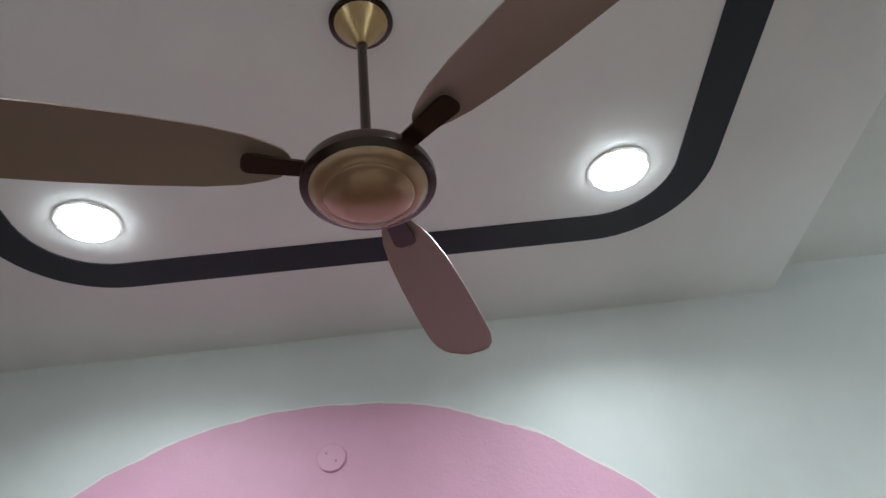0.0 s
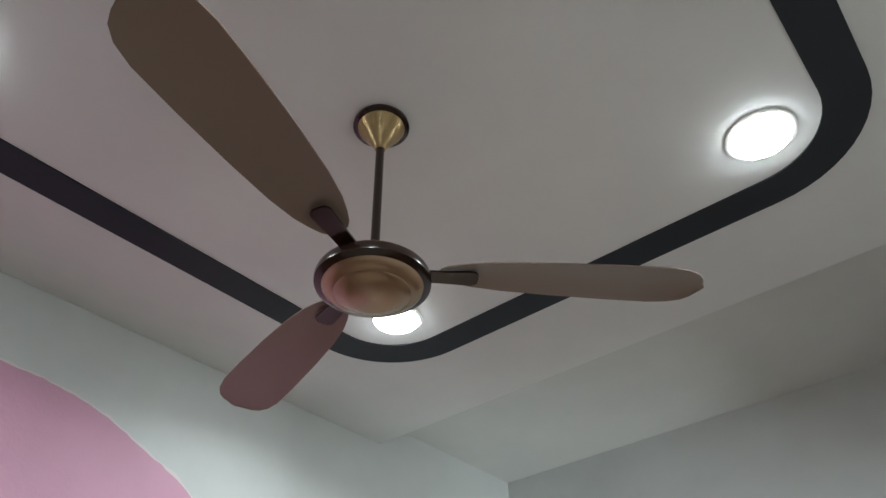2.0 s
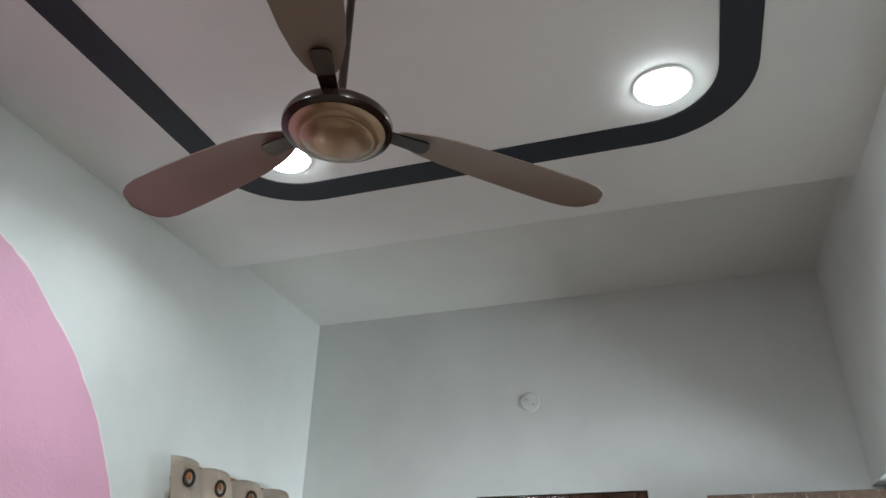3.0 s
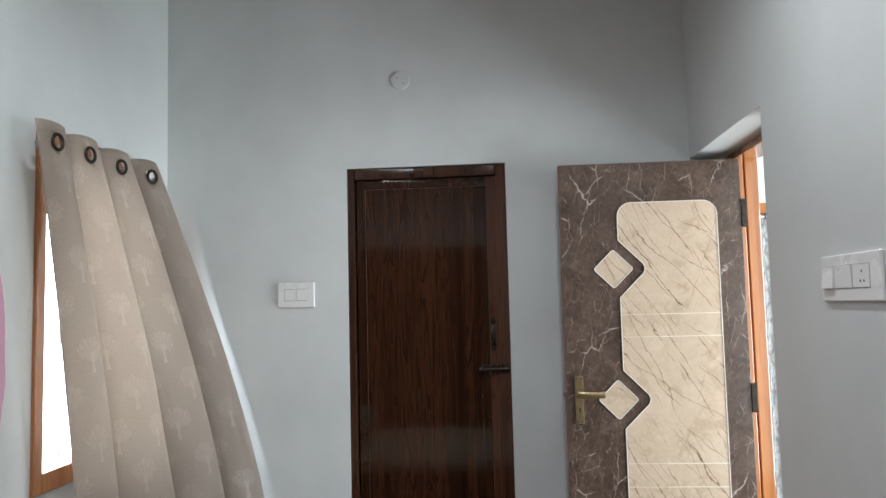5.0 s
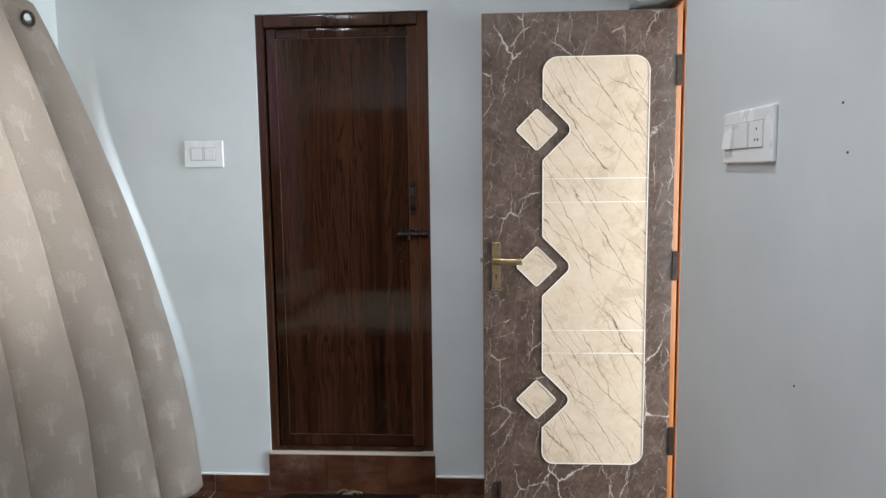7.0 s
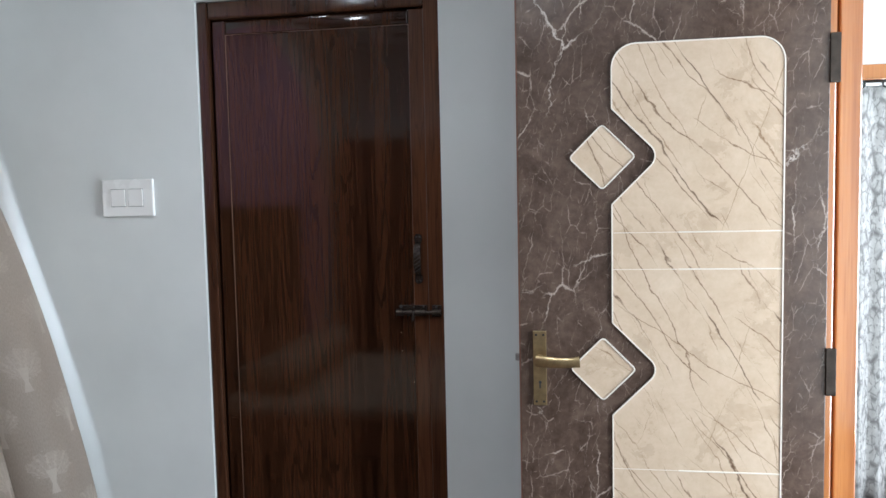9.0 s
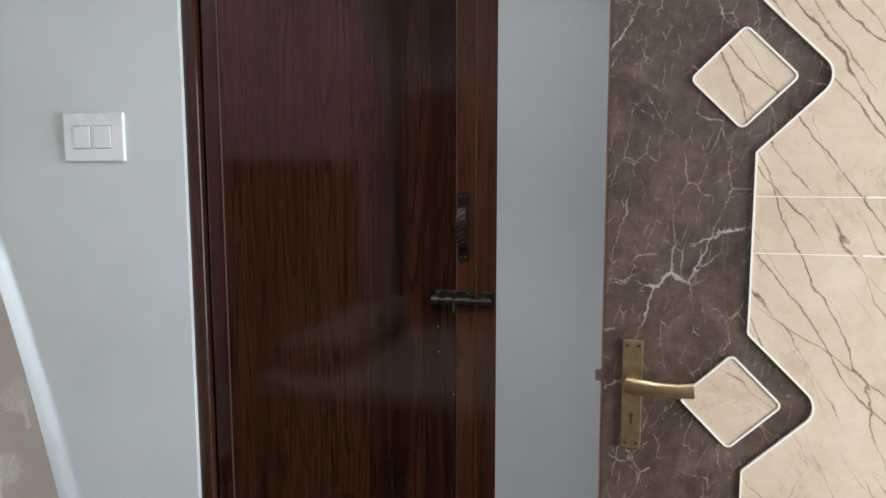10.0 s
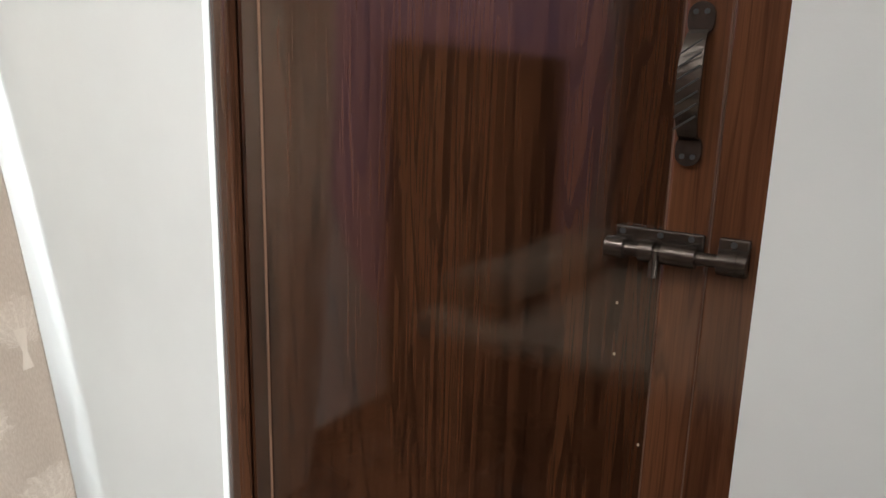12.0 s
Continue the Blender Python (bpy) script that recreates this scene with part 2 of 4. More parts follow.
for metal, amount in ((IRON, 0.5), (BRASS, 0.25), (GOLD, 0.12), (STEEL, 0.25)):
    nn = Net(metal)
    col = tuple(metal.node_tree.nodes["Principled BSDF"].inputs["Base Color"].default_value)[:3]
    w = nn.noise(nn.coords(), 60, 5, 0.65)
    nn.base(nn.ramp(w, (0.35, tuple(c * (1 - amount) for c in col)), (0.65, col)))
    nn.bump(w, 0.15, 0.0006)

GLOWING = mat("led_diffuser", (0.9, 0.9, 0.9), 0.5)
GLOWING.node_tree.nodes["Principled BSDF"].inputs["Emission Color"].default_value = (0.95, 0.99, 1.0, 1)
# strong enough to light a halo on the ceiling, in place of lens glare
GLOWING.node_tree.nodes["Principled BSDF"].inputs["Emission Strength"].default_value = 55.0

GLASS = mat("window_glass", (1, 1, 1), 0.02)
GLASS.node_tree.nodes["Principled BSDF"].inputs["Transmission Weight"].default_value = 1.0
GLASS.node_tree.nodes["Principled BSDF"].inputs["IOR"].default_value = 1.1


def curtain_material():
    m = mat("taupe_jacquard", (0.36, 0.30, 0.24), 0.62)
    n = Net(m)
    uv = n.t.nodes.new("ShaderNodeTexCoord").outputs["UV"]
    sep = n.t.nodes.new("ShaderNodeSeparateXYZ")
    n.link(uv, sep.inputs[0])
    cw, ch = 0.185, 0.155
    row = n.math("FLOOR", n.math("DIVIDE", sep.outputs[1], ch))
    shift = n.math("MULTIPLY", n.math("MODULO", n.math("ABSOLUTE", row), 2.0), 0.5)
    u = n.math("SUBTRACT", n.math("FRACT", n.math("ADD", n.math("DIVIDE", sep.outputs[0], cw), shift)), 0.5)
    v = n.math("SUBTRACT", n.math("FRACT", n.math("DIVIDE", sep.outputs[1], ch)), 0.5)
    du = n.math("DIVIDE", u, 0.27)
    dv = n.math("DIVIDE", n.math("SUBTRACT", v, 0.13), 0.27)
    r = n.math("SQRT", n.math("ADD", n.math("MULTIPLY", du, du), n.math("MULTIPLY", dv, dv)))
    r = n.math("ADD", r, n.math("MULTIPLY", n.math("SUBTRACT", n.noise(n.coords((1, 1, 1), "UV"), 48, 3, 0.6), 0.5), 1.3))
    twig = n.noise(n.coords((1, 1, 1), "UV"), 170, 3, 0.7, 1.0)
    ang = n.math("ARCTAN2", n.math("ADD", v, 0.16), u)
    wob = n.noise(n.coords((1, 1, 1), "UV"), 75, 3, 0.6)
    rays = n.math("SINE", n.math("MULTIPLY_ADD", wob, 7.0, n.math("MULTIPLY", ang, 26.0)))
    spray = n.math("MULTIPLY", n.ramp(rays, (0.25, 0.45), (0.70, 1.0)), n.ramp(twig, (0.38, 0.25), (0.54, 1.0)))
    crown = n.math("MULTIPLY", n.math("LESS_THAN", r, 1.0), spray)
    flare = n.math("MULTIPLY_ADD", n.math("ABSOLUTE", n.math("ADD", v, 0.22)), 0.16, 0.022)
    trunk = n.math("MULTIPLY", n.math("LESS_THAN", n.math("ABSOLUTE", u), flare),
                   n.math("MULTIPLY", n.math("GREATER_THAN", v, -0.42), n.math("LESS_THAN", v, 0.05)))
    tree = n.math("MAXIMUM", crown, trunk)
    wear = n.ramp(n.noise(n.coords((1, 1, 1), "UV"), 2.2, 4, 0.6), (0.34, 0.4), (0.58, 1.0))
    cloth = n.noise(n.coords((1, 0.25, 1), "UV"), 420, 2, 0.6)
    ground = n.ramp(cloth, (0.35, (0.255, 0.210, 0.172)), (0.65, (0.365, 0.308, 0.254)))
    n.base(n.mix(n.math("MULTIPLY", n.math("MULTIPLY", tree, wear), 0.62), ground, (0.60, 0.54, 0.47)))
    crease = n.noise(n.coords((1, 0.22, 1), "UV"), 9, 4, 0.6, 0.6)
    n.bump(n.math("MULTIPLY_ADD", crease, 26.0, n.math("MULTIPLY_ADD", tree, 0.6, cloth)), 0.3, 0.001)
    n.p.inputs["Sheen Weight"].default_value = 0.25
    thin = n.node("ShaderNodeBsdfTranslucent", Color=(0.60, 0.52, 0.445, 1))
    both = n.node("ShaderNodeMixShader", Fac=0.46)
    n.link(n.p.outputs[0], both.inputs[1])
    n.link(thin.outputs[0], both.inputs[2])
    n.link(both.outputs[0], n.t.nodes["Material Output"].inputs["Surface"])
    return m


CURTAIN = curtain_material()
LACE = marble("printed_white_curtain", (0.34, 0.33, 0.325), (0.46, 0.45, 0.44), (0.60, 0.59, 0.57), ((26.0, 0.18, 0.42, 0.52, (0.17, 0.165, 0.16)), (60.0, 0.14, 0.42, 0.55, (0.22, 0.215, 0.21))), 0, 0.4, 16.0, 0.7)
BEDDING = paint("pale_bed_cover", (0.36, 0.31, 0.24), 0.8, 160, 0.4, 0.08)
MATBROWN = paint("dark_brown_pile", (0.022, 0.011, 0.006), 0.95, 260, 1.0, 0.2)
MATBROWN.node_tree.nodes["Principled BSDF"].inputs["Specular IOR Level"].default_value = 0.1
MATCREAM = paint("cream_pile", (0.36, 0.30, 0.215), 0.95, 240, 1.0, 0.12)

# ---- mesh helpers ----


def box(bm, x0, x1, y0, y1, z0, z1):
    c = [bm.verts.new((x, y, z)) for x in (x0, x1) for y in (y0, y1) for z in (z0, z1)]
    for f in ((0, 1, 3, 2), (4, 6, 7, 5), (0, 4, 5, 1), (2, 3, 7, 6), (0, 2, 6, 4), (1, 5, 7, 3)):
        bm.faces.new([c[i] for i in f])
    return bm


def boxes(*rows):
    bm = bmesh.new()
    for r in rows:
        box(bm, *r)
    return bm


def rounded(bm, width, segments=2):
    bmesh.ops.bevel(bm, geom=list(bm.edges), offset=width, segments=segments, affect="EDGES", profile=0.6, clamp_overlap=True)
    return bm


def prism(outline, d0, d1, axis="Y"):
    """A flat shape with depth. outline: points in the plane across the axis, d0 to d1 along it."""
    def at(p, d):
        return {"Y": (p[0], d, p[1]), "X": (d, p[0], p[1]), "Z": (p[0], p[1], d)}[axis]
    bm = bmesh.new()
    a = [bm.verts.new(at(p, d0)) for p in outline]
    b = [bm.verts.new(at(p, d1)) for p in outline]
    k = len(a)
    bm.faces.new(a), bm.faces.new(b[::-1])
    for i in range(k):
        bm.faces.new((a[i], b[i], b[(i + 1) % k], a[(i + 1) % k]))
    bmesh.ops.recalc_face_normals(bm, faces=bm.faces)
    return bm


def ring(outer, inner, d0, d1, axis="Y"):
    """A frame between two outlines with the same number of points."""
    def at(p, d):
        return {"Y": (p[0], d, p[1]), "X": (d, p[0], p[1]), "Z": (p[0], p[1], d)}[axis]
    bm = bmesh.new()
    loops = [[bm.verts.new(at(p, d)) for p in line] for line in (outer, inner) for d in (d0, d1)]
    k = len(outer)
    for i in range(k):
        j = (i + 1) % k
        for p, q in ((0, 1), (1, 3), (3, 2), (2, 0)):
            bm.faces.new((loops[p][i], loops[p][j], loops[q][j], loops[q][i]))
    bmesh.ops.recalc_face_normals(bm, faces=bm.faces)
    return bm


def arc_corners(points, radii, steps=6):
    """Rounds each corner of a polygon."""
    out = []
    k = len(points)
    for i, (p, r) in enumerate(zip(points, radii)):
        p, a, b = Vector(p), Vector(points[i - 1]), Vector(points[(i + 1) % k])
        if r <= 0:
            out.append(tuple(p))
            continue
        u, v = (a - p).normalized(), (b - p).normalized()
        half = u.angle(v) / 2
        cut = r / math.tan(half)
        centre = p + (u + v).normalized() * (r / math.sin(half))
        s, e = p + u * cut - centre, p + v * cut - centre
        a0, a1 = math.atan2(s.y, s.x), math.atan2(e.y, e.x)
        turn = (a1 - a0 + math.pi) % (2 * math.pi) - math.pi
        for j in range(steps + 1):
            g = a0 + turn * j / steps
            out.append((centre.x + r * math.cos(g), centre.y + r * math.sin(g)))
    return out


def rect(x0, x1, y0, y1):
    return [(x0, y0), (x1, y0), (x1, y1), (x0, y1)]


def lathe(profile, steps=40, closed=False):
    """A turned body round z from (radius, height) pairs."""
    bm = bmesh.new()
    rows = [[bm.verts.new((r * math.cos(2 * math.pi * i / steps), r * math.sin(2 * math.pi * i / steps), z)) for i in range(steps)] for r, z in profile]
    for a, b in zip(rows, rows[1:] + rows[:1] if closed else rows[1:]):
        for i in range(steps):
            j = (i + 1) % steps
            bm.faces.new((a[i], a[j], b[j], b[i]))
    if not closed:
        bm.faces.new(rows[0][::-1]), bm.faces.new(rows[-1])
    bmesh.ops.recalc_face_normals(bm, faces=bm.faces)
    return bm


def tube(points, radius, steps=10, flat=1.0):
    bm = bmesh.new()
    rows = []
    pts = [Vector(p) for p in points]
    for i, p in enumerate(pts):
        d = (pts[min(i + 1, len(pts) - 1)] - pts[max(i - 1, 0)]).normalized()
        side = d.cross(Vector((0, 1, 0)) if abs(d.y) < 0.9 else Vector((1, 0, 0))).normalized()
        up = side.cross(d)
        r = radius[i] if isinstance(radius, (list, tuple)) else radius
        rows.append([bm.verts.new(p + side * r * math.cos(2 * math.pi * k / steps) + up * r * flat * math.sin(2 * math.pi * k / steps)) for k in range(steps)])
    for a, b in zip(rows, rows[1:]):
        for k in range(steps):
            j = (k + 1) % steps
            bm.faces.new((a[k], a[j], b[j], b[k]))
    bm.faces.new(rows[0][::-1]), bm.faces.new(rows[-1])
    bmesh.ops.recalc_face_normals(bm, faces=bm.faces)
    return bm


def shift(bm, x=0, y=0, z=0):
    bmesh.ops.translate(bm, verts=bm.verts, vec=(x, y, z))
    return bm


def part(name, bm, material, parent=None, label="", smooth=False):
    me = bpy.data.meshes.new(name)
    bm.to_mesh(me)
    bm.free()
    me.materials.append(material)
    if smooth:
        me.shade_smooth()
        me.set_sharp_from_angle(angle=radians(40))
    ob = new(name, me)
    ob.parent = parent
    return tagged(ob, label)


def thing(name, at, label, category, group="", kind="", rz=0):
    ob = new(name)
    ob.empty_display_size = 0.1
    ob.matrix_world = pose(*at, 0, 0, rz)
    return tagged(ob, label, category, group, kind)


def structure(name, bm, material, label, category):
    return tagged(part(name, bm, material), label, category, kind="structure")


# ---- the room: 2.45 m wide, far wall at y = 0 ----
W, S, H, DROP = 2.45, -4.3, 3.04, 2.938
structure("wall_north", boxes((-0.2, 0.872, 0, 0.2, -0.1, H + 0.1), (1.6165, 2.70, 0, 0.2, -0.1, H + 0.1), (0.872, 1.6165, 0, 0.2, 2.1215, H + 0.1)),
          WALL, "plain pale grey painted wall round the brown door", "wall")
structure("wall_west", boxes((-0.2, 0, S, -0.972, -0.1, H + 0.1), (-0.2, 0, -0.26, 0, -0.1, H + 0.1),
                             (-0.2, 0, -0.972, -0.26, -0.1, 0.866), (-0.2, 0, -0.972, -0.26, 2.13, H + 0.1)),
          WALL, "pale grey painted wall with the curtained window", "wall")
structure("wall_east", boxes((W, W + 0.23, S, -0.885, -0.1, H + 0.1), (W, W + 0.23, -0.885, 0, 2.105, H + 0.1)),
          WALL, "pale grey painted wall with the open doorway", "wall")
structure("wall_behind_door", boxes((0.8, 1.7, 0.2, 0.28, -0.1, 2.3)), WALL, "plain wall closing the room behind the door", "wall")
structure("wall_south", boxes((-0.2, W + 0.23, S - 0.2, S, -0.1, H + 0.1)), WALL, "plain pale grey painted wall", "wall")
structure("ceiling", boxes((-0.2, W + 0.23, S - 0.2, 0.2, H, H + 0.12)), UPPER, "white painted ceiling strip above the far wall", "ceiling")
structure("ceiling_drop", boxes((0, W, S, -0.925, DROP, H - 0.004)), CEIL, "white dropped false ceiling panel with straight edge", "ceiling")


def loop(x0, x1, y0, y1, r):
    return arc_corners(rect(x0, x1, y0, y1), [r] * 4, 12)


structure("trim_strip", ring(loop(0.395, 2.115, -3.24, -1.305, 0.3), loop(0.503, 2.012, -3.13, -1.41, 0.2), DROP - 0.004, DROP + 0.002, "Z"),
          STRIP, "black painted band with rounded corners on the ceiling", "ceiling trim")


def pink_circle():
    cy, cz, r = -2.47, 1.33, 1.36
    rim, edge = [], []
    for i in range(360):
        a = 2 * math.pi * i / 360
        w = 0.010 * noise.noise((math.cos(a) * 9, math.sin(a) * 9, 0.3)) + 0.004 * noise.noise((math.cos(a) * 40, math.sin(a) * 40, 2))
        y, z = cy + (r + w) * math.cos(a), cz + (r + w) * math.sin(a)
        t = 0.006 + 0.010 * max(0, noise.noise((math.cos(a) * 22, math.sin(a) * 22, 7)))
        rim.append((y, max(0.08, z)))
        edge.append((cy + (r + w + t) * math.cos(a), max(0.078, cz + (r + w + t) * math.sin(a))))
    structure("trim_pink_circle", prism(rim, 0.0005, 0.005, "X"), PINK, "large pink textured painted circle on the wall", "painted circle")
    structure("trim_circle_rim", ring(edge, rim, 0.0, 0.0035, "X"), RIM, "ragged pale paint edge round the pink circle", "paint edge")


pink_circle()
FLOORBASE = structure("floor", boxes((-0.2, W + 0.03, S - 0.2, 0.2, -0.12, -0.0015)), GROUT, "brown marbled floor tiles with pale grout", "floor")
structure("threshold", boxes((W + 0.03, W + 0.29, -0.9, 0.0, -0.12, 0.0)), GRANITE, "polished black granite door threshold", "threshold")


# ---- far wall: brown door on its step ----
def brown_door():
    d = thing("door_1", (0.872, 0.0, 0.187), "closed dark brown wood-grain laminate door, glossy", "door", kind="structure")
    w, h, fy = 0.744, 1.933, 0.010
    part("frame_side", rounded(boxes((0, 0.034, fy, 0.1, 0, h)), 0.005), DOORFRAME, d, "brown laminate door frame")
    # right side takes the brightened laminate, left side the darker one
    part("frame_side", rounded(boxes((w - 0.047, w, 0.020, 0.1, 0, h)), 0.0015), LITFRAME, d, "brown laminate door frame")
    part("frame_head", rounded(boxes((0.035, w - 0.047, fy, 0.1, h - 0.052, h)), 0.009, 4), DOORFRAME, d, "brown laminate door frame", True)
    part("frame_sill", rounded(boxes((0.035, w - 0.047, fy, 0.1, 0, 0.020)), 0.004), DOORFRAME, d)
    x0, x1, z0, z1 = 0.042, w - 0.048, 0.024, h - 0.056
    part("panel", rounded(boxes((x0 + 0.042, x1 - 0.045, 0.0275, 0.06, z0 + 0.05, z1 - 0.043)), 0.0015), DOORWOOD, d)
    part("stile", rounded(boxes((x0, x0 + 0.041, 0.026, 0.06, z0, z1)), 0.002), DOORWOOD, d)
    part("stile", rounded(boxes((x1 - 0.044, x1, 0.023, 0.06, z0, z1)), 0.003), LITFRAME, d, "brown door stile in the brightened laminate")
    part("rail", rounded(boxes((x0 + 0.042, x1 - 0.045, 0.026, 0.06, z1 - 0.042, z1)), 0.006, 4), DOORWOOD, d, "", True)
    part("rail", rounded(boxes((x0 + 0.042, x1 - 0.045, 0.026, 0.06, z0, z0 + 0.049)), 0.002), DOORWOOD, d)
    px0, px1, pz0, pz1 = x0 + 0.0415, x1 - 0.0445, z0 + 0.0495, z1 - 0.0425
    # thin pale strip for the glint along the panel seam
    part("panel_bead", ring(rect(px0 - 0.0008, px1 + 0.0008, pz0 - 0.0008, pz1 + 0.0008), rect(px0 + 0.0006, px1 - 0.0006, pz0 + 0.0006, pz1 - 0.0006), 0.0240, 0.030), GLINTBEAD, d, "pale bead round the panel, coloured as catching light")
    part("edge_bead", rounded(boxes((x1 - 0.0004, x1 + 0.0012, 0.0205, 0.03, z0, z1)), 0.0004, 1), GLINTBEAD, d, "pale bead along the stile edge")
    # pull handle: two lugs, twisted flat grip
    hx, hz0, hz1 = 1.540 - 0.872, 1.271 - 0.187, 1.398 - 0.187
    strap, n = bmesh.new(), 18
    rows = []
    for k in range(n + 1):
        q = k / n
        y = 0.020 - 0.026 * math.sin(math.pi * q) ** 0.45
        z = hz0 + 0.012 + (hz1 - hz0 - 0.024) * q
        half = 0.0085 + 0.0025 * math.sin(math.pi * q)
        rows.append([strap.verts.new(p) for p in ((hx - half, y, z), (hx + half, y, z), (hx + half, y + 0.005, z), (hx - half, y + 0.005, z))])
    for p, q in zip(rows, rows[1:]):
        for k in range(4):
            strap.faces.new((p[k], p[(k + 1) % 4], q[(k + 1) % 4], q[k]))
    strap.faces.new(rows[0][::-1]), strap.faces.new(rows[-1])
    bmesh.ops.recalc_face_normals(strap, faces=strap.faces)
    pull = part("pull_handle", strap, IRON, d, "dark antique iron pull handle")
    for z in (hz0 + 0.004, hz1 - 0.004):
        lug = prism(arc_corners(rect(hx - 0.012, hx + 0.012, z - 0.015, z + 0.015), [0.0115] * 4, 5), 0.017, 0.024)
        part("lug", lug, IRON, pull)
        for sx in (-0.005, 0.005):
            part("screw", shift(prism(loop(-0.0025, 0.0025, -0.0025, 0.0025, 0.0024), 0.0162, 0.019), hx + sx, 0, z + (0.006 if z > hz1 - 0.01 else -0.006)), DARK, pull)
    for k in range(7):
        z = hz0 + 0.030 + (hz1 - hz0 - 0.060) * k / 6
        part("engraved_line", tube([(hx - 0.0095, -0.0058, z - 0.0065), (hx, -0.0062, z), (hx + 0.0095, -0.0058, z + 0.0065)], 0.0009, 5), DARK, pull)
    for qx, qz in ((1.4825, 1.055), (1.481, 1.1116), (1.517, 0.960)):
        part("paint_speck", shift(prism(loop(-0.0012, 0.0012, -0.0016, 0.0016, 0.0011), 0.0268, 0.0280), qx - 0.872, 0, qz - 0.187), MATCREAM, d, "tiny cream paint speck")
    # tower bolt
    bx, bz = 1.472 - 0.872, 1.175 - 0.187
    bolt = part("tower_bolt", rounded(boxes((bx + 0.004, bx + 0.092, 0.018, 0.024, bz - 0.010, bz + 0.021)), 0.002), IRON, d, "dark iron sliding bolt")
    part("rod", tube([(bx + 0.002, 0.009, bz), (bx + 0.132, 0.009, bz)], 0.0066, 12), IRON, bolt, "", True)
    for cx0, cx1 in ((bx, bx + 0.018), (bx + 0.034, bx + 0.048), (bx + 0.056, bx + 0.088)):
        part("guide", tube([(cx0, 0.009, bz), (cx1, 0.009, bz)], 0.0112, 14), IRON, bolt, "", True)
    part("knob", tube([(bx + 0.05, 0.006, bz + 0.002), (bx + 0.05, 0.002, bz - 0.024)], 0.0052, 10), IRON, bolt, "", True)
    part("keeper", rounded(boxes((bx + 0.106, bx + 0.134, 0.012, 0.021, bz - 0.014, bz + 0.022)), 0.002), IRON, bolt)
    part("guide", tube([(bx + 0.108, 0.010, bz), (bx + 0.134, 0.010, bz)], 0.0118, 14), IRON, bolt, "", True)
    part("collar", tube([(bx + 0.119, 0.010, bz), (bx + 0.125, 0.010, bz)], 0.0132, 14), IRON, bolt, "", True)
    part("screw", shift(prism(loop(-0.003, 0.003, -0.003, 0.003, 0.0029), 0.0112, 0.014), bx + 0.120, 0, bz + 0.0165), DARK, bolt)
    for sx, sz in ((0.012, 0.0155), (0.05, 0.0155), (0.08, 0.0155)):
        part("screw", shift(prism(loop(-0.003, 0.003, -0.003, 0.003, 0.0029), 0.0172, 0.02), bx + sx, 0, bz + sz), DARK, bolt)


brown_door()
step = structure("step_1", boxes((0.866, 1.624, -0.004, 0.2, -0.004, 0.176)), GROUT, "brown tiled door step with pale worn edge", "step")
part("tile", rounded(boxes((0.866, 1.128, -0.012, -0.002, 0.0, 0.175)), 0.0015), TILE, step)
part("tile", rounded(boxes((1.130, 1.402, -0.012, -0.002, 0.0, 0.175)), 0.0015), TILE, step)
part("tile", rounded(boxes((1.404, 1.624, -0.012, -0.002, 0.0, 0.175)), 0.0015), TILE, step)
part("nosing", rounded(boxes((0.866, 1.624, -0.013, 0.1, 0.177, 0.187)), 0.003), GROUT, step, "pale worn cement edge")


def skirting():
    base = structure("baseboard", boxes((0.0, 0.864, -0.006, 0.0, -0.002, 0.070), (1.626, W, -0.006, 0.0, -0.002, 0.070), (0.0, 0.006, S, -0.006, -0.002, 0.070),
                                        (W - 0.006, W, S, -0.9, -0.002, 0.070)), GROUT, "brown tile skirting with a white top edge", "baseboard")
    for x0, x1 in ((0.008, 0.608), (0.61, 0.864), (1.626, 1.848), (1.850, W - 0.008)):
        part("tile", rounded(boxes((x0, x1 - 0.002, -0.012, -0.005, 0, 0.074)), 0.001), TILE, base)
    for k in range(7):
        y1 = -0.013 - k * 0.61
        part("tile", rounded(boxes((0.005, 0.012, max(S, y1 - 0.608), y1, 0, 0.074)), 0.001), TILE, base)
        if y1 - 0.61 < -0.9:
            part("tile", rounded(boxes((W - 0.012, W - 0.005, max(S, y1 - 0.608), min(y1, -0.9), 0, 0.074)), 0.001), TILE, base)
    part("top_edge", rounded(boxes((0.0, 0.864, -0.010, 0.001, 0.075, 0.082), (1.626, W, -0.010, 0.001, 0.075, 0.082)), 0.0015), PLASTIC, base, "white caulked top edge")


skirting()


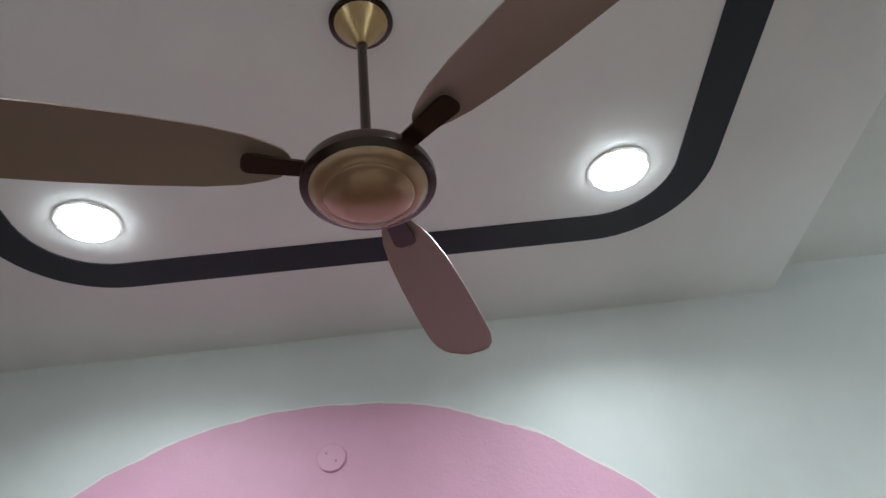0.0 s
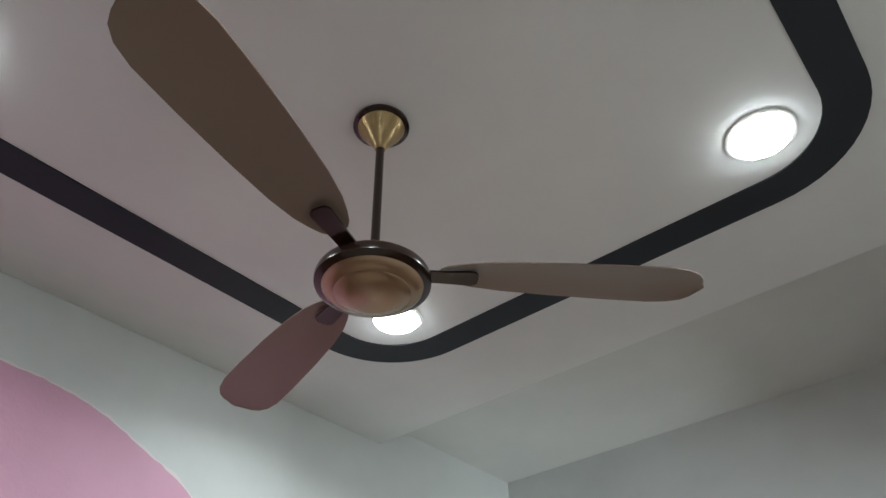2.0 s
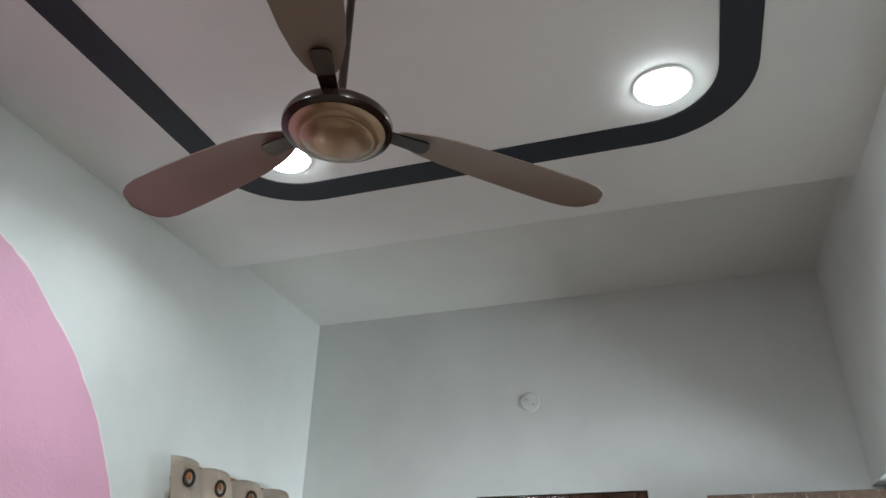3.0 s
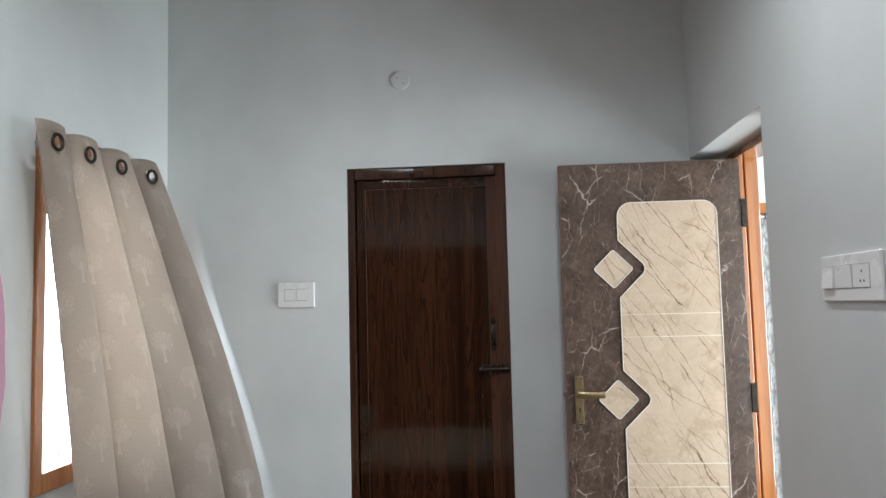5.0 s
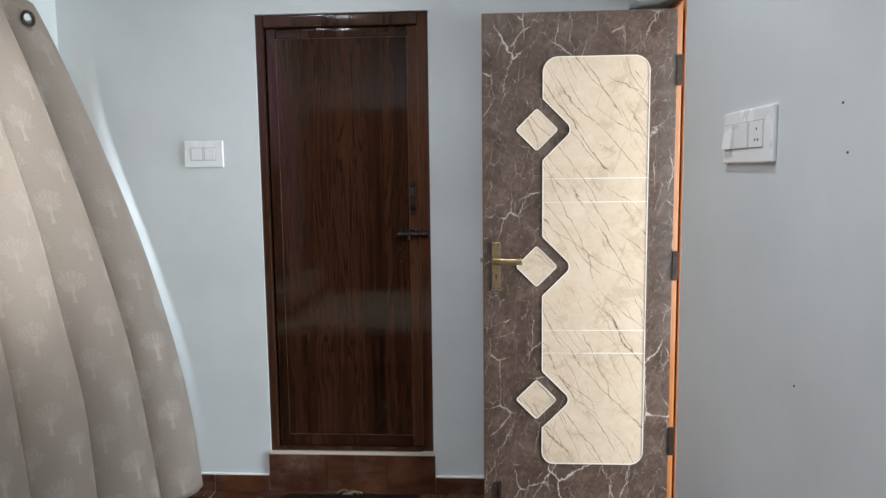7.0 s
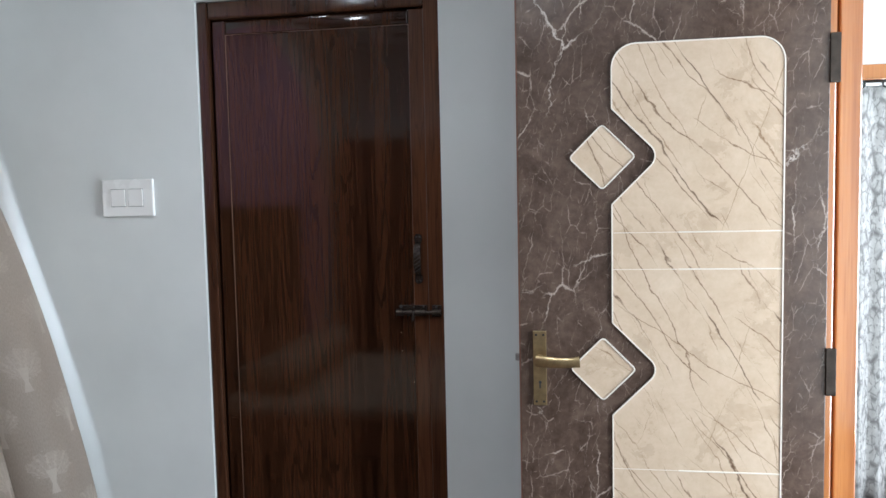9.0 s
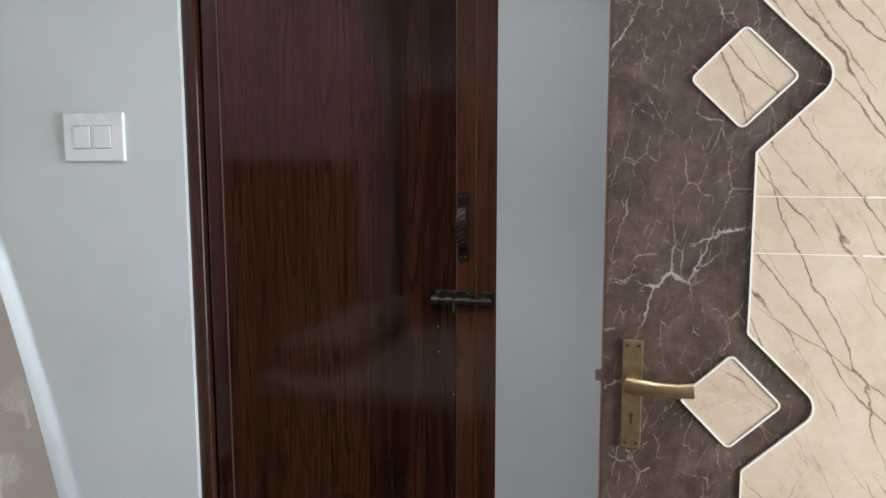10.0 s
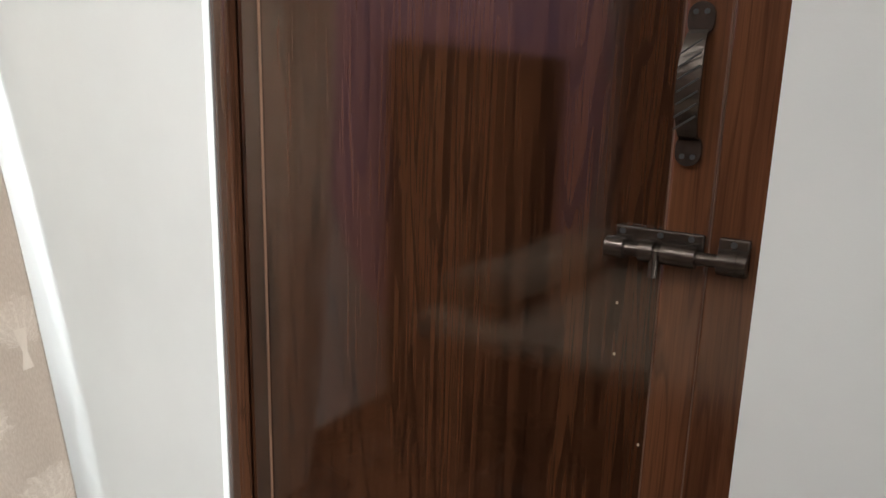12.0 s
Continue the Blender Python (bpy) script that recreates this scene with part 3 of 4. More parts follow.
# ---- switches and covers ----
def switch_plate(name, at, w, h, cells, label, rz=0):
    s = thing(name, at, label, "switch plate", rz=rz)
    part("plate", rounded(boxes((-w / 2, w / 2, -0.010, 0.0, -h / 2, h / 2)), 0.004, 3), PLASTIC, s)
    for kind, x0, x1, z0, z1 in cells:
        part("gap", boxes((x0 - 0.0018, x1 + 0.0018, -0.0104, -0.006, z0 - 0.0018, z1 + 0.0018)), GROOVE, s, "grey gap round a switch")
        if kind == "socket":
            f = part("socket", rounded(boxes((x0, x1, -0.012, -0.006, z0, z1)), 0.001), PLASTIC, s)
            for px, pz in ((-0.02, -0.22), (0.20, -0.22), (0.09, 0.2)):
                cx, cz = (x0 + x1) / 2 + px * (x1 - x0), (z0 + z1) / 2 + pz * (z1 - z0)
                part("hole", shift(prism(loop(-0.003, 0.003, -0.003, 0.003, 0.0029), -0.0125, -0.0118), cx, 0, cz), DARK, f)
        else:
            tilt, out = (0.007, -0.0065) if kind == "on" else (-0.001, 0.0)
            bm = rounded(boxes((x0, x1, -0.0125, -0.006, z0, z1)), 0.001)
            for v in bm.verts:
                if v.co.y < -0.011:
                    v.co.y += out + tilt * (v.co.z - z0) / (z1 - z0)
            part("rocker", bm, PLASTIC, s)
    return s


switch_plate("switch_plate", (0.6285, 0.0, 1.5345), 0.173, 0.115, (("off", -0.054, -0.007, -0.026, 0.026), ("off", 0.004, 0.052, -0.026, 0.026)),
             "white wall plate with two rocker switches", 0)
switch_plate("switch_plate", (W, -1.4325, 1.520), 0.301, 0.118,
             (("on", -0.138, -0.078, -0.026, 0.030), ("off", -0.072, 0.014, -0.026, 0.030), ("socket", 0.020, 0.10, -0.026, 0.030)),
             "wide white switch board with rockers and socket", -90)


def cover_disc(at, rz, material, label):
    c = thing("junction_cover", at, label, "cover plate", rz=rz)
    bm = lathe([(0.044, 0), (0.044, 0.004), (0.041, 0.007), (0.012, 0.0085)], 40)
    bmesh.ops.rotate(bm, verts=bm.verts, cent=(0, 0, 0), matrix=Matrix.Rotation(radians(90), 3, "X"))
    cap = part("cap", bm, material, c, "", True)
    for sx, sz in ((-0.015, 0.012), (0.014, -0.013)):
        part("screw", shift(prism(loop(-0.003, 0.003, -0.003, 0.003, 0.0029), -0.0105, -0.0065), sx, 0, sz), GROOVE, cap)


cover_disc((1.138, 0.0, 2.531), 0, WALL, "round painted junction box cover on pale wall")
cover_disc((0.005, -2.43, 2.516), 90, PINK, "round pink-painted junction box cover")


# ---- ceiling fan ----
def fan():
    fx, fy = 1.201, -2.176
    f = thing("ceiling_fan", (fx, fy, DROP), "gold and brown three-blade ceiling fan", "ceiling fan")
    part("canopy_ring", lathe([(0.052, 0.0), (0.064, -0.001), (0.065, -0.008), (0.058, -0.012)]), FANBROWN, f, "dark brown ring", True)
    part("canopy", lathe([(0.055, -0.010), (0.050, -0.020), (0.014, -0.075), (0.012, -0.083)]), GOLD, f, "gold cone canopy", True)
    part("rod", lathe([(0.0095, -0.08), (0.0095, -0.40)], 20), FANBROWN, f, "brown down rod", True)
    part("lower_cup", lathe([(0.011, -0.375), (0.014, -0.382), (0.027, -0.415), (0.03, -0.42)]), GOLD, f, "gold cup", True)
    part("motor", lathe([(0.03, -0.415), (0.075, -0.420), (0.098, -0.432), (0.1, -0.452)]), IVORY, f, "", True)
    part("motor_ring", lathe([(0.098, -0.440), (0.110, -0.443), (0.113, -0.452), (0.112, -0.462), (0.098, -0.468)], 56), FANBROWN, f, "dark brown rim", True)
    part("bottom_cap", lathe([(0.100, -0.462), (0.096, -0.472), (0.080, -0.482), (0.074, -0.4825), (0.071, -0.486), (0.045, -0.4935), (0.004, -0.496)], 56), IVORY, f, "gold-ivory domed bottom cap", True)
    for k in range(3):
        a = radians(46 + 120 * k)
        bm = bmesh.new()
        # blade root to tip: radius, half width before and behind, lift
        sec = [(0.126, 0.008, 0.008), (0.131, 0.019, 0.018), (0.142, 0.029, 0.027), (0.165, 0.039, 0.036), (0.20, 0.050, 0.046), (0.26, 0.060, 0.055), (0.36, 0.068, 0.062), (0.48, 0.074, 0.066), (0.57, 0.076, 0.066), (0.61, 0.070, 0.060), (0.635, 0.057, 0.049), (0.648, 0.040, 0.035), (0.655, 0.018, 0.016)]
        rows = []
        for r, w0, w1 in sec:
            row = []
            for j in range(7):
                s = j / 6
                w = -w0 + (w0 + w1) * s
                row.append((r + 0.012 * math.sin(math.pi * s), w, -0.428 + 0.16 * w - 0.010 * (r - 0.17) + 0.004 * math.sin(math.pi * s)))
            rows.append(row)
        ca, sa = math.cos(a), math.sin(a)
        grid = [[[bm.verts.new((x * ca - y * sa, x * sa + y * ca, z + d)) for x, y, z in row] for row in rows] for d in (0.0, 0.003)]
        for g in grid:
            for p, q in zip(g, g[1:]):
                for j in range(6):
                    bm.faces.new((p[j], p[j + 1], q[j + 1], q[j]))
        rim0 = grid[0][0] + [r[-1] for r in grid[0][1:]] + grid[0][-1][-2::-1] + [r[0] for r in grid[0][-2:0:-1]]
        rim1 = grid[1][0] + [r[-1] for r in grid[1][1:]] + grid[1][-1][-2::-1] + [r[0] for r in grid[1][-2:0:-1]]
        for i in range(len(rim0)):
            j = (i + 1) % len(rim0)
            bm.faces.new((rim0[i], rim0[j], rim1[j], rim1[i]))
        bmesh.ops.recalc_face_normals(bm, faces=bm.faces)
        blade = part("blade", bm, BLADE, f, "", True)
        iron = prism(arc_corners([(0.085, -0.017), (0.14, -0.018), (0.205, -0.022), (0.205, 0.022), (0.14, 0.018), (0.085, 0.017)], [0, 0, 0.014, 0.014, 0, 0], 5), -0.437, -0.4325, "Z")
        bmesh.ops.rotate(iron, verts=iron.verts, cent=(0, 0, 0), matrix=Matrix.Rotation(a, 3, "Z"))
        part("blade_iron", iron, FANBROWN, blade, "dark brown bracket")


fan()


def downlight(x, y):
    d = thing("downlight", (x, y, DROP), "lit round recessed LED downlight", "downlight", "ceiling downlights")
    part("bezel", lathe([(0.072, 0.0), (0.084, -0.0005), (0.084, -0.003), (0.078, -0.005), (0.072, -0.005)], 48, True), PLASTIC, d, "white bezel", True)
    # dome bulges below the bezel so its spill draws the glare halo
    part("diffuser", lathe([(0.0715, 0.0), (0.0715, -0.006), (0.065, -0.0125), (0.045, -0.0165), (0.004, -0.018)]), GLOWING, d, "glowing diffuser, domed to add a glare halo", True)


for lx, ly in LAMPS:
    downlight(lx, ly)


# ---- open marble-look door leaf and its frame ----
def marble_leaf():
    d = thing("door_2", (1.847, -0.170, 0.012), "open door leaf, dark marble laminate with cream panel", "door", kind="structure")
    w, h = 0.762, 2.054
    part("leaf", rounded(boxes((0, w, 0, 0.032, 0, h)), 0.002), DARKMARBLE, d)
    part("edge_lipping", boxes((-0.003, 0.0005, 0.001, 0.031, 0.001, h - 0.001)), LIPPING, d, "reddish wooden edge")
    cz = (1.608 - 0.012, 1.056 - 0.012, 0.496 - 0.012)
    pts, rad = [(0.240, 0.208), (0.656, 0.208), (0.658, 1.880), (0.240, 1.880)], [0.05, 0.055, 0.06, 0.06]
    for c in cz:
        pts += [(0.240, c + 0.122), (0.362, c), (0.240, c - 0.122)]
        rad += [0.006, 0.035, 0.006]
    line = arc_corners(pts, rad, 8)
    part("panel", prism(line, -0.003, 0.001), CREAM, d, "cream marble-look panel")

    def inset(poly, dist):
        out = []
        k = len(poly)
        for i in range(k):
            a, p, b = Vector(poly[i - 1]), Vector(poly[i]), Vector(poly[(i + 1) % k])
            n0, n1 = (p - a), (b - p)
            n0, n1 = Vector((-n0.y, n0.x)).normalized(), Vector((-n1.y, n1.x)).normalized()
            m = (n0 + n1)
            m = m.normalized() / max(0.5, m.normalized().dot(n0)) if m.length > 1e-6 else n0
            out.append(tuple(p + m * dist))
        return out
    part("bead", ring(inset(line, -0.0012), inset(line, 0.0022), -0.0048, 0.0005), BEAD, d, "white raised bead")
    for c in cz:
        q = 0.084
        dia = arc_corners([(0.216 - q, c), (0.216, c - q), (0.216 + q, c), (0.216, c + q)], [0.010] * 4, 4)
        tile = part("diamond", prism(dia, -0.003, 0.001), CREAM, d, "cream diamond inlay")
        part("bead", ring(inset(dia, -0.0012), inset(dia, 0.0022), -0.0048, 0.0005), BEAD, tile, "white raised bead")
    for z in (1.413, 1.318, 0.791, 0.695):
        part("bead", rounded(boxes((0.405, 0.655, -0.0050, -0.002, z - 0.0140, z - 0.0105)), 0.0010), BEAD, d, "white raised bead")
        part("groove", boxes((0.243, 0.404, -0.0036, -0.002, z - 0.0130, z - 0.0116)), BEAD, d, "fine pale line")
    # lever lock on a long brass plate
    px, z0, z1 = 0.034, 0.957 - 0.012, 1.156 - 0.012
    plate = part("lock_plate", rounded(boxes((px, px + 0.035, -0.007, -0.0005, z0, z1)), 0.0015), BRASS, d, "antique brass lock plate")
    zl = 1.082 - 0.012
    part("boss", tube([(px + 0.017, -0.006, zl), (px + 0.017, -0.034, zl)], 0.0115, 16), BRASS, plate, "", True)
    part("lever", tube([(px + 0.008, -0.036, zl + 0.001), (px + 0.022, -0.040, zl), (px + 0.06, -0.043, zl - 0.002), (px + 0.095, -0.043, zl - 0.002), (px + 0.120, -0.040, zl)],
                       [0.0150, 0.0155, 0.0135, 0.0130, 0.0140], 12, 0.40), BRASS, plate, "brass lever handle", True)
    part("keyhole", prism(loop(px + 0.0135, px + 0.0215, z0 + 0.058, z0 + 0.066, 0.0039), -0.0076, -0.006), DARK, plate)
    part("keyhole", boxes((px + 0.0155, px + 0.0195, -0.0076, -0.006, z0 + 0.046, z0 + 0.06)), DARK, plate)
    for sx in (0.008, 0.027):
        for z in (z0 + 0.01, z1 - 0.01):
            part("screw", prism(loop(px + sx - 0.003, px + sx + 0.003, z - 0.003, z + 0.003, 0.0029), -0.0076, -0.006), DARK, plate)
    foot = part("floor_bolt", rounded(boxes((0.052, 0.070, -0.010, -0.0005, 0.035, 0.125)), 0.002), IRON, d, "black floor bolt")
    part("rod", tube([(0.061, -0.012, 0.004), (0.061, -0.012, 0.11)], 0.0045, 8), IRON, foot, "", True)
    part("latch", rounded(boxes((-0.014, -0.002, 0.010, 0.022, zl - 0.010, zl + 0.010)), 0.002), STEEL, d, "steel latch tongue")
    for z in (0.31, 1.045, 1.82):
        part("hinge", rounded(boxes((w - 0.002, w + 0.022, -0.006, 0.004, z - 0.06, z + 0.06)), 0.001), IRON, d, "dark grey steel hinge")


marble_leaf()


def doorway_frame():
    f = thing("door_frame", (2.625, -0.45, 0.0), "orange-brown varnished wooden door frame", "door frame", kind="structure")
    o = Matrix.Translation((-2.625, 0.45, 0))
    def put(name, *rows):
        bm = rounded(boxes(*rows), 0.004)
        bmesh.ops.transform(bm, matrix=o, verts=bm.verts)
        return part(name, bm, JAMB, f)
    put("jamb", (2.600, 2.640, -0.125, 0.0, 0.0, 2.102))
    put("jamb", (2.655, 2.710, -0.100, 0.0, 0.0, 2.102))
    put("jamb", (2.600, 2.712, -0.885, -0.82, 0.0, 2.102))
    put("head", (2.600, 2.712, -0.819, -0.131, 2.072, 2.102))


doorway_frame()
part("weather_strip", shift(boxes((2.641, 2.654, -0.06, -0.01, 0, 2.1)), -2.625, 0.45, 0), DARK, bpy.data.objects["door_frame"])


# ---- window and curtain on the near wall ----
def window():
    o = (-0.06, -0.60, 0.866)
    f = thing("window_1", o, "wooden window with varnished frame, bright daylight behind", "window", kind="structure")
    y0, y1, z1 = -0.372, 0.34, 1.264
    def put(name, *r):
        part(name, rounded(boxes(r), 0.004), JAMB, f)
    put("window_frame", -0.03, 0.072, y0, y0 + 0.05, 0, z1)
    put("window_frame", -0.03, 0.072, y1 - 0.065, y1, 0, z1)
    put("window_frame", -0.03, 0.072, y0 + 0.051, y1 - 0.066, 0, 0.07)
    put("window_frame", -0.03, 0.072, y0 + 0.051, y1 - 0.066, z1 - 0.07, z1)
    put("mullion", -0.03, 0.072, -0.025, 0.025, 0.071, z1 - 0.071)
    for a, b in ((y0 + 0.052, -0.026), (0.026, y1 - 0.067)):
        g = part("pane", boxes((-0.004, 0.0, a, b, 0.072, z1 - 0.072)), GLASS, f)
        g.visible_shadow = False
        for k in range(3):
            y = a + (b - a) * (k + 0.5) / 3
            part("grille_bar", tube([(0.03, y, 0.072), (0.03, y, z1 - 0.072)], 0.004, 8), PLASTIC, f, "white grille bar", True)


window()


def curtain():
    c = thing("curtain", (0.0, -0.54, 0.0), "taupe eyelet curtain with woven trees, hanging askew", "curtain")
    nu, nv, top_z = 160, 90, 2.108
    waves = 3.55

    def at(u, s):
        """A place on the cloth: u across from the window's near side, s down from the hem."""
        tx, ty = 0.105, -1.080 + 0.80 * u
        bx, by = 0.13 + 0.445 * max(0.0, u) ** 1.05, -0.875 + 0.84 * u
        fall, edge = s ** 0.9, max(0.0, u) ** 4
        pull = (1 - (1 - s) ** 8 - fall) * max(0.0, u) ** 2 * (by - ty)
        ph = 2 * math.pi * (u * waves - 0.72 - 0.10 * s)
        k = 2.0 * abs(math.sin(ph / 2)) ** 0.75 - 1.2 + 0.18 * math.cos(2 * ph + 0.6) * s + 0.22 * math.sin(5.3 * u + 3 * s) * s
        amp = 0.045 * (1 - 0.15 * s) * (0.85 + 0.3 * math.sin(7 * u + 1 + 2 * s))
        bulge = math.sin(math.pi * min(1, s ** 1.35)) * (0.03 + 0.042 * u)
        x = tx + (bx - tx) * fall + amp * k + bulge - 0.42 * pull - 0.038 * (1 - s) ** 3 - 0.024 * edge * (1 - (1 - s) ** 3) + 0.016 * noise.noise((u * 5, s * 4, 4)) * s
        y = ty + (by - ty) * fall + pull - 0.021 * edge - amp * 0.62 * math.sin(ph) + 0.008 * noise.noise((u * 5, s * 4, 1))
        z = top_z + (0.035 - top_z) * s + 0.012 * k * (1 - s) ** 8
        return max(x, 0.058), y + 0.54, z

    holes = [(-1.035, 2.052), (-0.827, 2.055), (-0.598, 2.055), (-0.374, 2.050)]
    spots = []
    for hy, hz in holes:
        u = min((abs(at(k / 400, 0.032)[1] - 0.54 - hy), k / 400) for k in range(401))[1]
        spots.append((Vector(at(u, 0.032)), u))
    bm = bmesh.new()
    uvl = bm.loops.layers.uv.new("UVMap")
    grid = [[(bm.verts.new(at(i / nu, j / nv)), (i / nu * 1.15, (1 - j / nv) * 2.1)) for i in range(nu + 1)] for j in range(nv + 1)]
    for a, b in zip(grid, grid[1:]):
        for i in range(nu):
            q = (a[i], a[i + 1], b[i + 1], b[i])
            mid = sum((v.co for v, _ in q), Vector()) / 4
            if any((mid - s).length < 0.021 for s, _ in spots):
                continue
            face = bm.faces.new([v for v, _ in q])
            for l, (_, uv) in zip(face.loops, q):
                l[uvl].uv = uv
    bmesh.ops.delete(bm, geom=[v for v in bm.verts if not v.link_faces], context="VERTS")
    cloth = part("cloth", bm, CURTAIN, c, "", True)
    th = cloth.modifiers.new("thickness", "SOLIDIFY")
    th.thickness, th.offset = 0.002, 0
    for spot, u in spots:
        tangent = (Vector(at(u + 0.012, 0.032)) - Vector(at(u - 0.012, 0.032))).normalized()
        r = bmesh.new()
        maj, mnr = 0.0255, 0.0065
        pts = [[r.verts.new(((mnr * 0.7) * math.sin(b), (maj + mnr * math.cos(b)) * math.cos(a), (maj + mnr * math.cos(b)) * math.sin(a)))
                for b in (2 * math.pi * q / 8 for q in range(8))] for a in (2 * math.pi * p / 28 for p in range(28))]
        for p in range(28):
            for q in range(8):
                r.faces.new((pts[p][q], pts[p][(q + 1) % 8], pts[(p + 1) % 28][(q + 1) % 8], pts[(p + 1) % 28][q]))
        bmesh.ops.recalc_face_normals(r, faces=r.faces)
        ang = max(-0.7, min(0.1, math.atan2(tangent.y, tangent.x) - math.pi / 2))
        bmesh.ops.rotate(r, verts=r.verts, cent=(0, 0, 0), matrix=Matrix.Rotation(ang, 3, "Z"))
        part("eyelet", shift(r, spot.x + 0.006, spot.y, spot.z), IRON, c, "dark metal eyelet ring", True)


curtain()
rodthing = thing("curtain_rod", (0.040, -0.54, 2.055), "thin metal curtain rod above the window", "curtain rod")
part("pole", tube([(0, -0.485, 0), (0, 0.32, 0)], 0.009, 12), STEEL, rodthing, "", True)
for yy in (-0.43, 0.26):
    part("bracket", rounded(boxes((-0.040, 0.0, yy - 0.008, yy + 0.008, -0.008, 0.012)), 0.002), STEEL, rodthing)


# ---- striped doormat ----
def doormat():
    d = thing("doormat", (1.255, -0.232, 0.0), "dark brown doormat with two cream stripes", "doormat", rz=1)
    def fuzzy(x0, x1, y0, y1, h, r):
        out = arc_corners(rect(x0, x1, y0, y1), [r] * 4, 6)
        bm = prism(out, 0.0, h, "Z")
        bmesh.ops.bevel(bm, geom=[e for e in bm.edges if all(v.co.z > h - 1e-4 for v in e.verts)], offset=0.004, segments=2, affect="EDGES")
        return bm
    part("backing", fuzzy(-0.310, 0.310, -0.180, 0.180, 0.006, 0.045), MATBROWN, d)
    rnd = random.Random(5)
    brown, cream = ([], []), ([], [])
    nx, ny = 84, 50
    for i in range(nx):
        for j in range(ny):
            x = -0.312 + 0.624 * (i + rnd.uniform(0.1, 0.9)) / nx
            y = -0.182 + 0.364 * (j + rnd.uniform(0.1, 0.9)) / ny
            cx, cy = max(0.0, abs(x) - 0.270), max(0.0, abs(y) - 0.140)
            if math.hypot(cx, cy) > 0.044:
                continue
            wob = 0.006 * noise.noise((x * 24, y * 6, 0)) + rnd.uniform(-0.003, 0.003)
            pale = abs(x) < 0.288 and (-0.105 < y + wob < -0.035 or 0.03 < y + wob < 0.105)
            verts, faces = cream if pale else brown
            h, r = rnd.uniform(0.011, 0.0165), rnd.uniform(0.0042, 0.006)
            lx, ly, k = rnd.uniform(-0.004, 0.004), rnd.uniform(-0.004, 0.004), len(verts)
            a0 = rnd.uniform(0, 1.5)
            verts += [(x + r * math.cos(a0 + q * math.pi / 2), y + r * math.sin(a0 + q * math.pi / 2), 0.005) for q in range(4)]
            verts += [(x + lx + 0.5 * r * math.cos(a0 + q * math.pi / 2), y + ly + 0.5 * r * math.sin(a0 + q * math.pi / 2), h) for q in range(4)]
            faces += [(k + q, k + (q + 1) % 4, k + 4 + (q + 1) % 4, k + 4 + q) for q in range(4)] + [(k + 4, k + 5, k + 6, k + 7)]
    for (verts, faces), material, label in ((brown, MATBROWN, "dark brown tufted pile"), (cream, MATCREAM, "two cream tufted stripes")):
        me = bpy.data.meshes.new("pile")
        me.from_pydata(verts, [], faces)
        me.materials.append(material)
        pile = new("pile", me)
        pile.parent = d
        tagged(pile, label, kind="stuff")


doormat()


# ---- bed and wardrobe, mirrored in the brown door ----
def bed():
    b = thing("bed", (0.0, -2.22, 0.0), "brown wooden bed with tall headboard, pale rumpled cover", "bed")
    part("headboard", rounded(boxes((0.02, 0.09, -0.72, 0.74, 0.05, 1.5)), 0.01), BEDWOOD, b)
    part("side_rail", rounded(boxes((0.09, 1.70, -0.735, -0.70, 0.16, 0.36)), 0.006), BEDWOOD, b)
    part("side_rail", rounded(boxes((0.09, 1.70, 0.70, 0.735, 0.16, 0.36)), 0.006), BEDWOOD, b)
    part("footboard", rounded(boxes((1.70, 1.74, -0.735, 0.735, 0.05, 0.42)), 0.008), BEDWOOD, b)
    for x in (0.12, 1.66):
        for y in (-0.68, 0.68):
            part("leg", rounded(boxes((x - 0.03, x + 0.03, y - 0.03, y + 0.03, 0, 0.2)), 0.004), BEDWOOD, b)
    part("mattress", rounded(boxes((0.1, 1.695, -0.695, 0.695, 0.2, 0.40)), 0.03, 3), BEDDING, b)
    bm = bmesh.new()
    n = 40
    rows = [[bm.verts.new((0.1 + 1.58 * i / n, -0.71 + 1.42 * j / n, (0.28 if j in (0, n) else 0.405) + 0.03 * noise.noise((i * 0.22, j * 0.2, 3)) + 0.05 * max(0, noise.noise((i * 0.12, j * 0.13, 8))))) for j in range(n + 1)] for i in range(n + 1)]
    for p, q in zip(rows, rows[1:]):
        for j in range(n):
            bm.faces.new((p[j], q[j], q[j + 1], p[j + 1]))
    part("cover", bm, BEDDING, b, "pale rumpled cover", True)


def pillow(x, y, rz):
    p = tagged(part("pillow", rounded(boxes((-0.2, 0.2, -0.28, 0.28, 0, 0.15)), 0.06, 4), BEDDING, smooth=True), "pale plump pillow on the bed", "pillow", "bed pillows")
    p.matrix_world = pose(x, y, 0.45, 0, -14, rz)


bed()
pillow(0.32, -1.98, 4)
pillow(0.32, -2.58, -5)


def wardrobe():
    w = thing("wardrobe", (0.78, S + 0.24, 0.0), "tall brown wooden wardrobe with two doors", "wardrobe")
    part("body", rounded(boxes((-0.66, 0.66, -0.235, 0.21, 0.06, 2.05)), 0.006), BEDWOOD, w)
    part("plinth", boxes((-0.64, 0.64, -0.22, 0.19, 0.0, 0.06)), FANBROWN, w)
    for x0, x1, hx in ((-0.655, -0.002, -0.04), (0.002, 0.655, 0.04)):
        d = part("door", rounded(boxes((x0, x1, 0.212, 0.232, 0.07, 2.04)), 0.003), BEDWOOD, w)
        part("handle", tube([(hx, 0.232, 0.95), (hx, 0.252, 0.97), (hx, 0.252, 1.09), (hx, 0.232, 1.11)], 0.006, 8), BRASS, d, "", True)


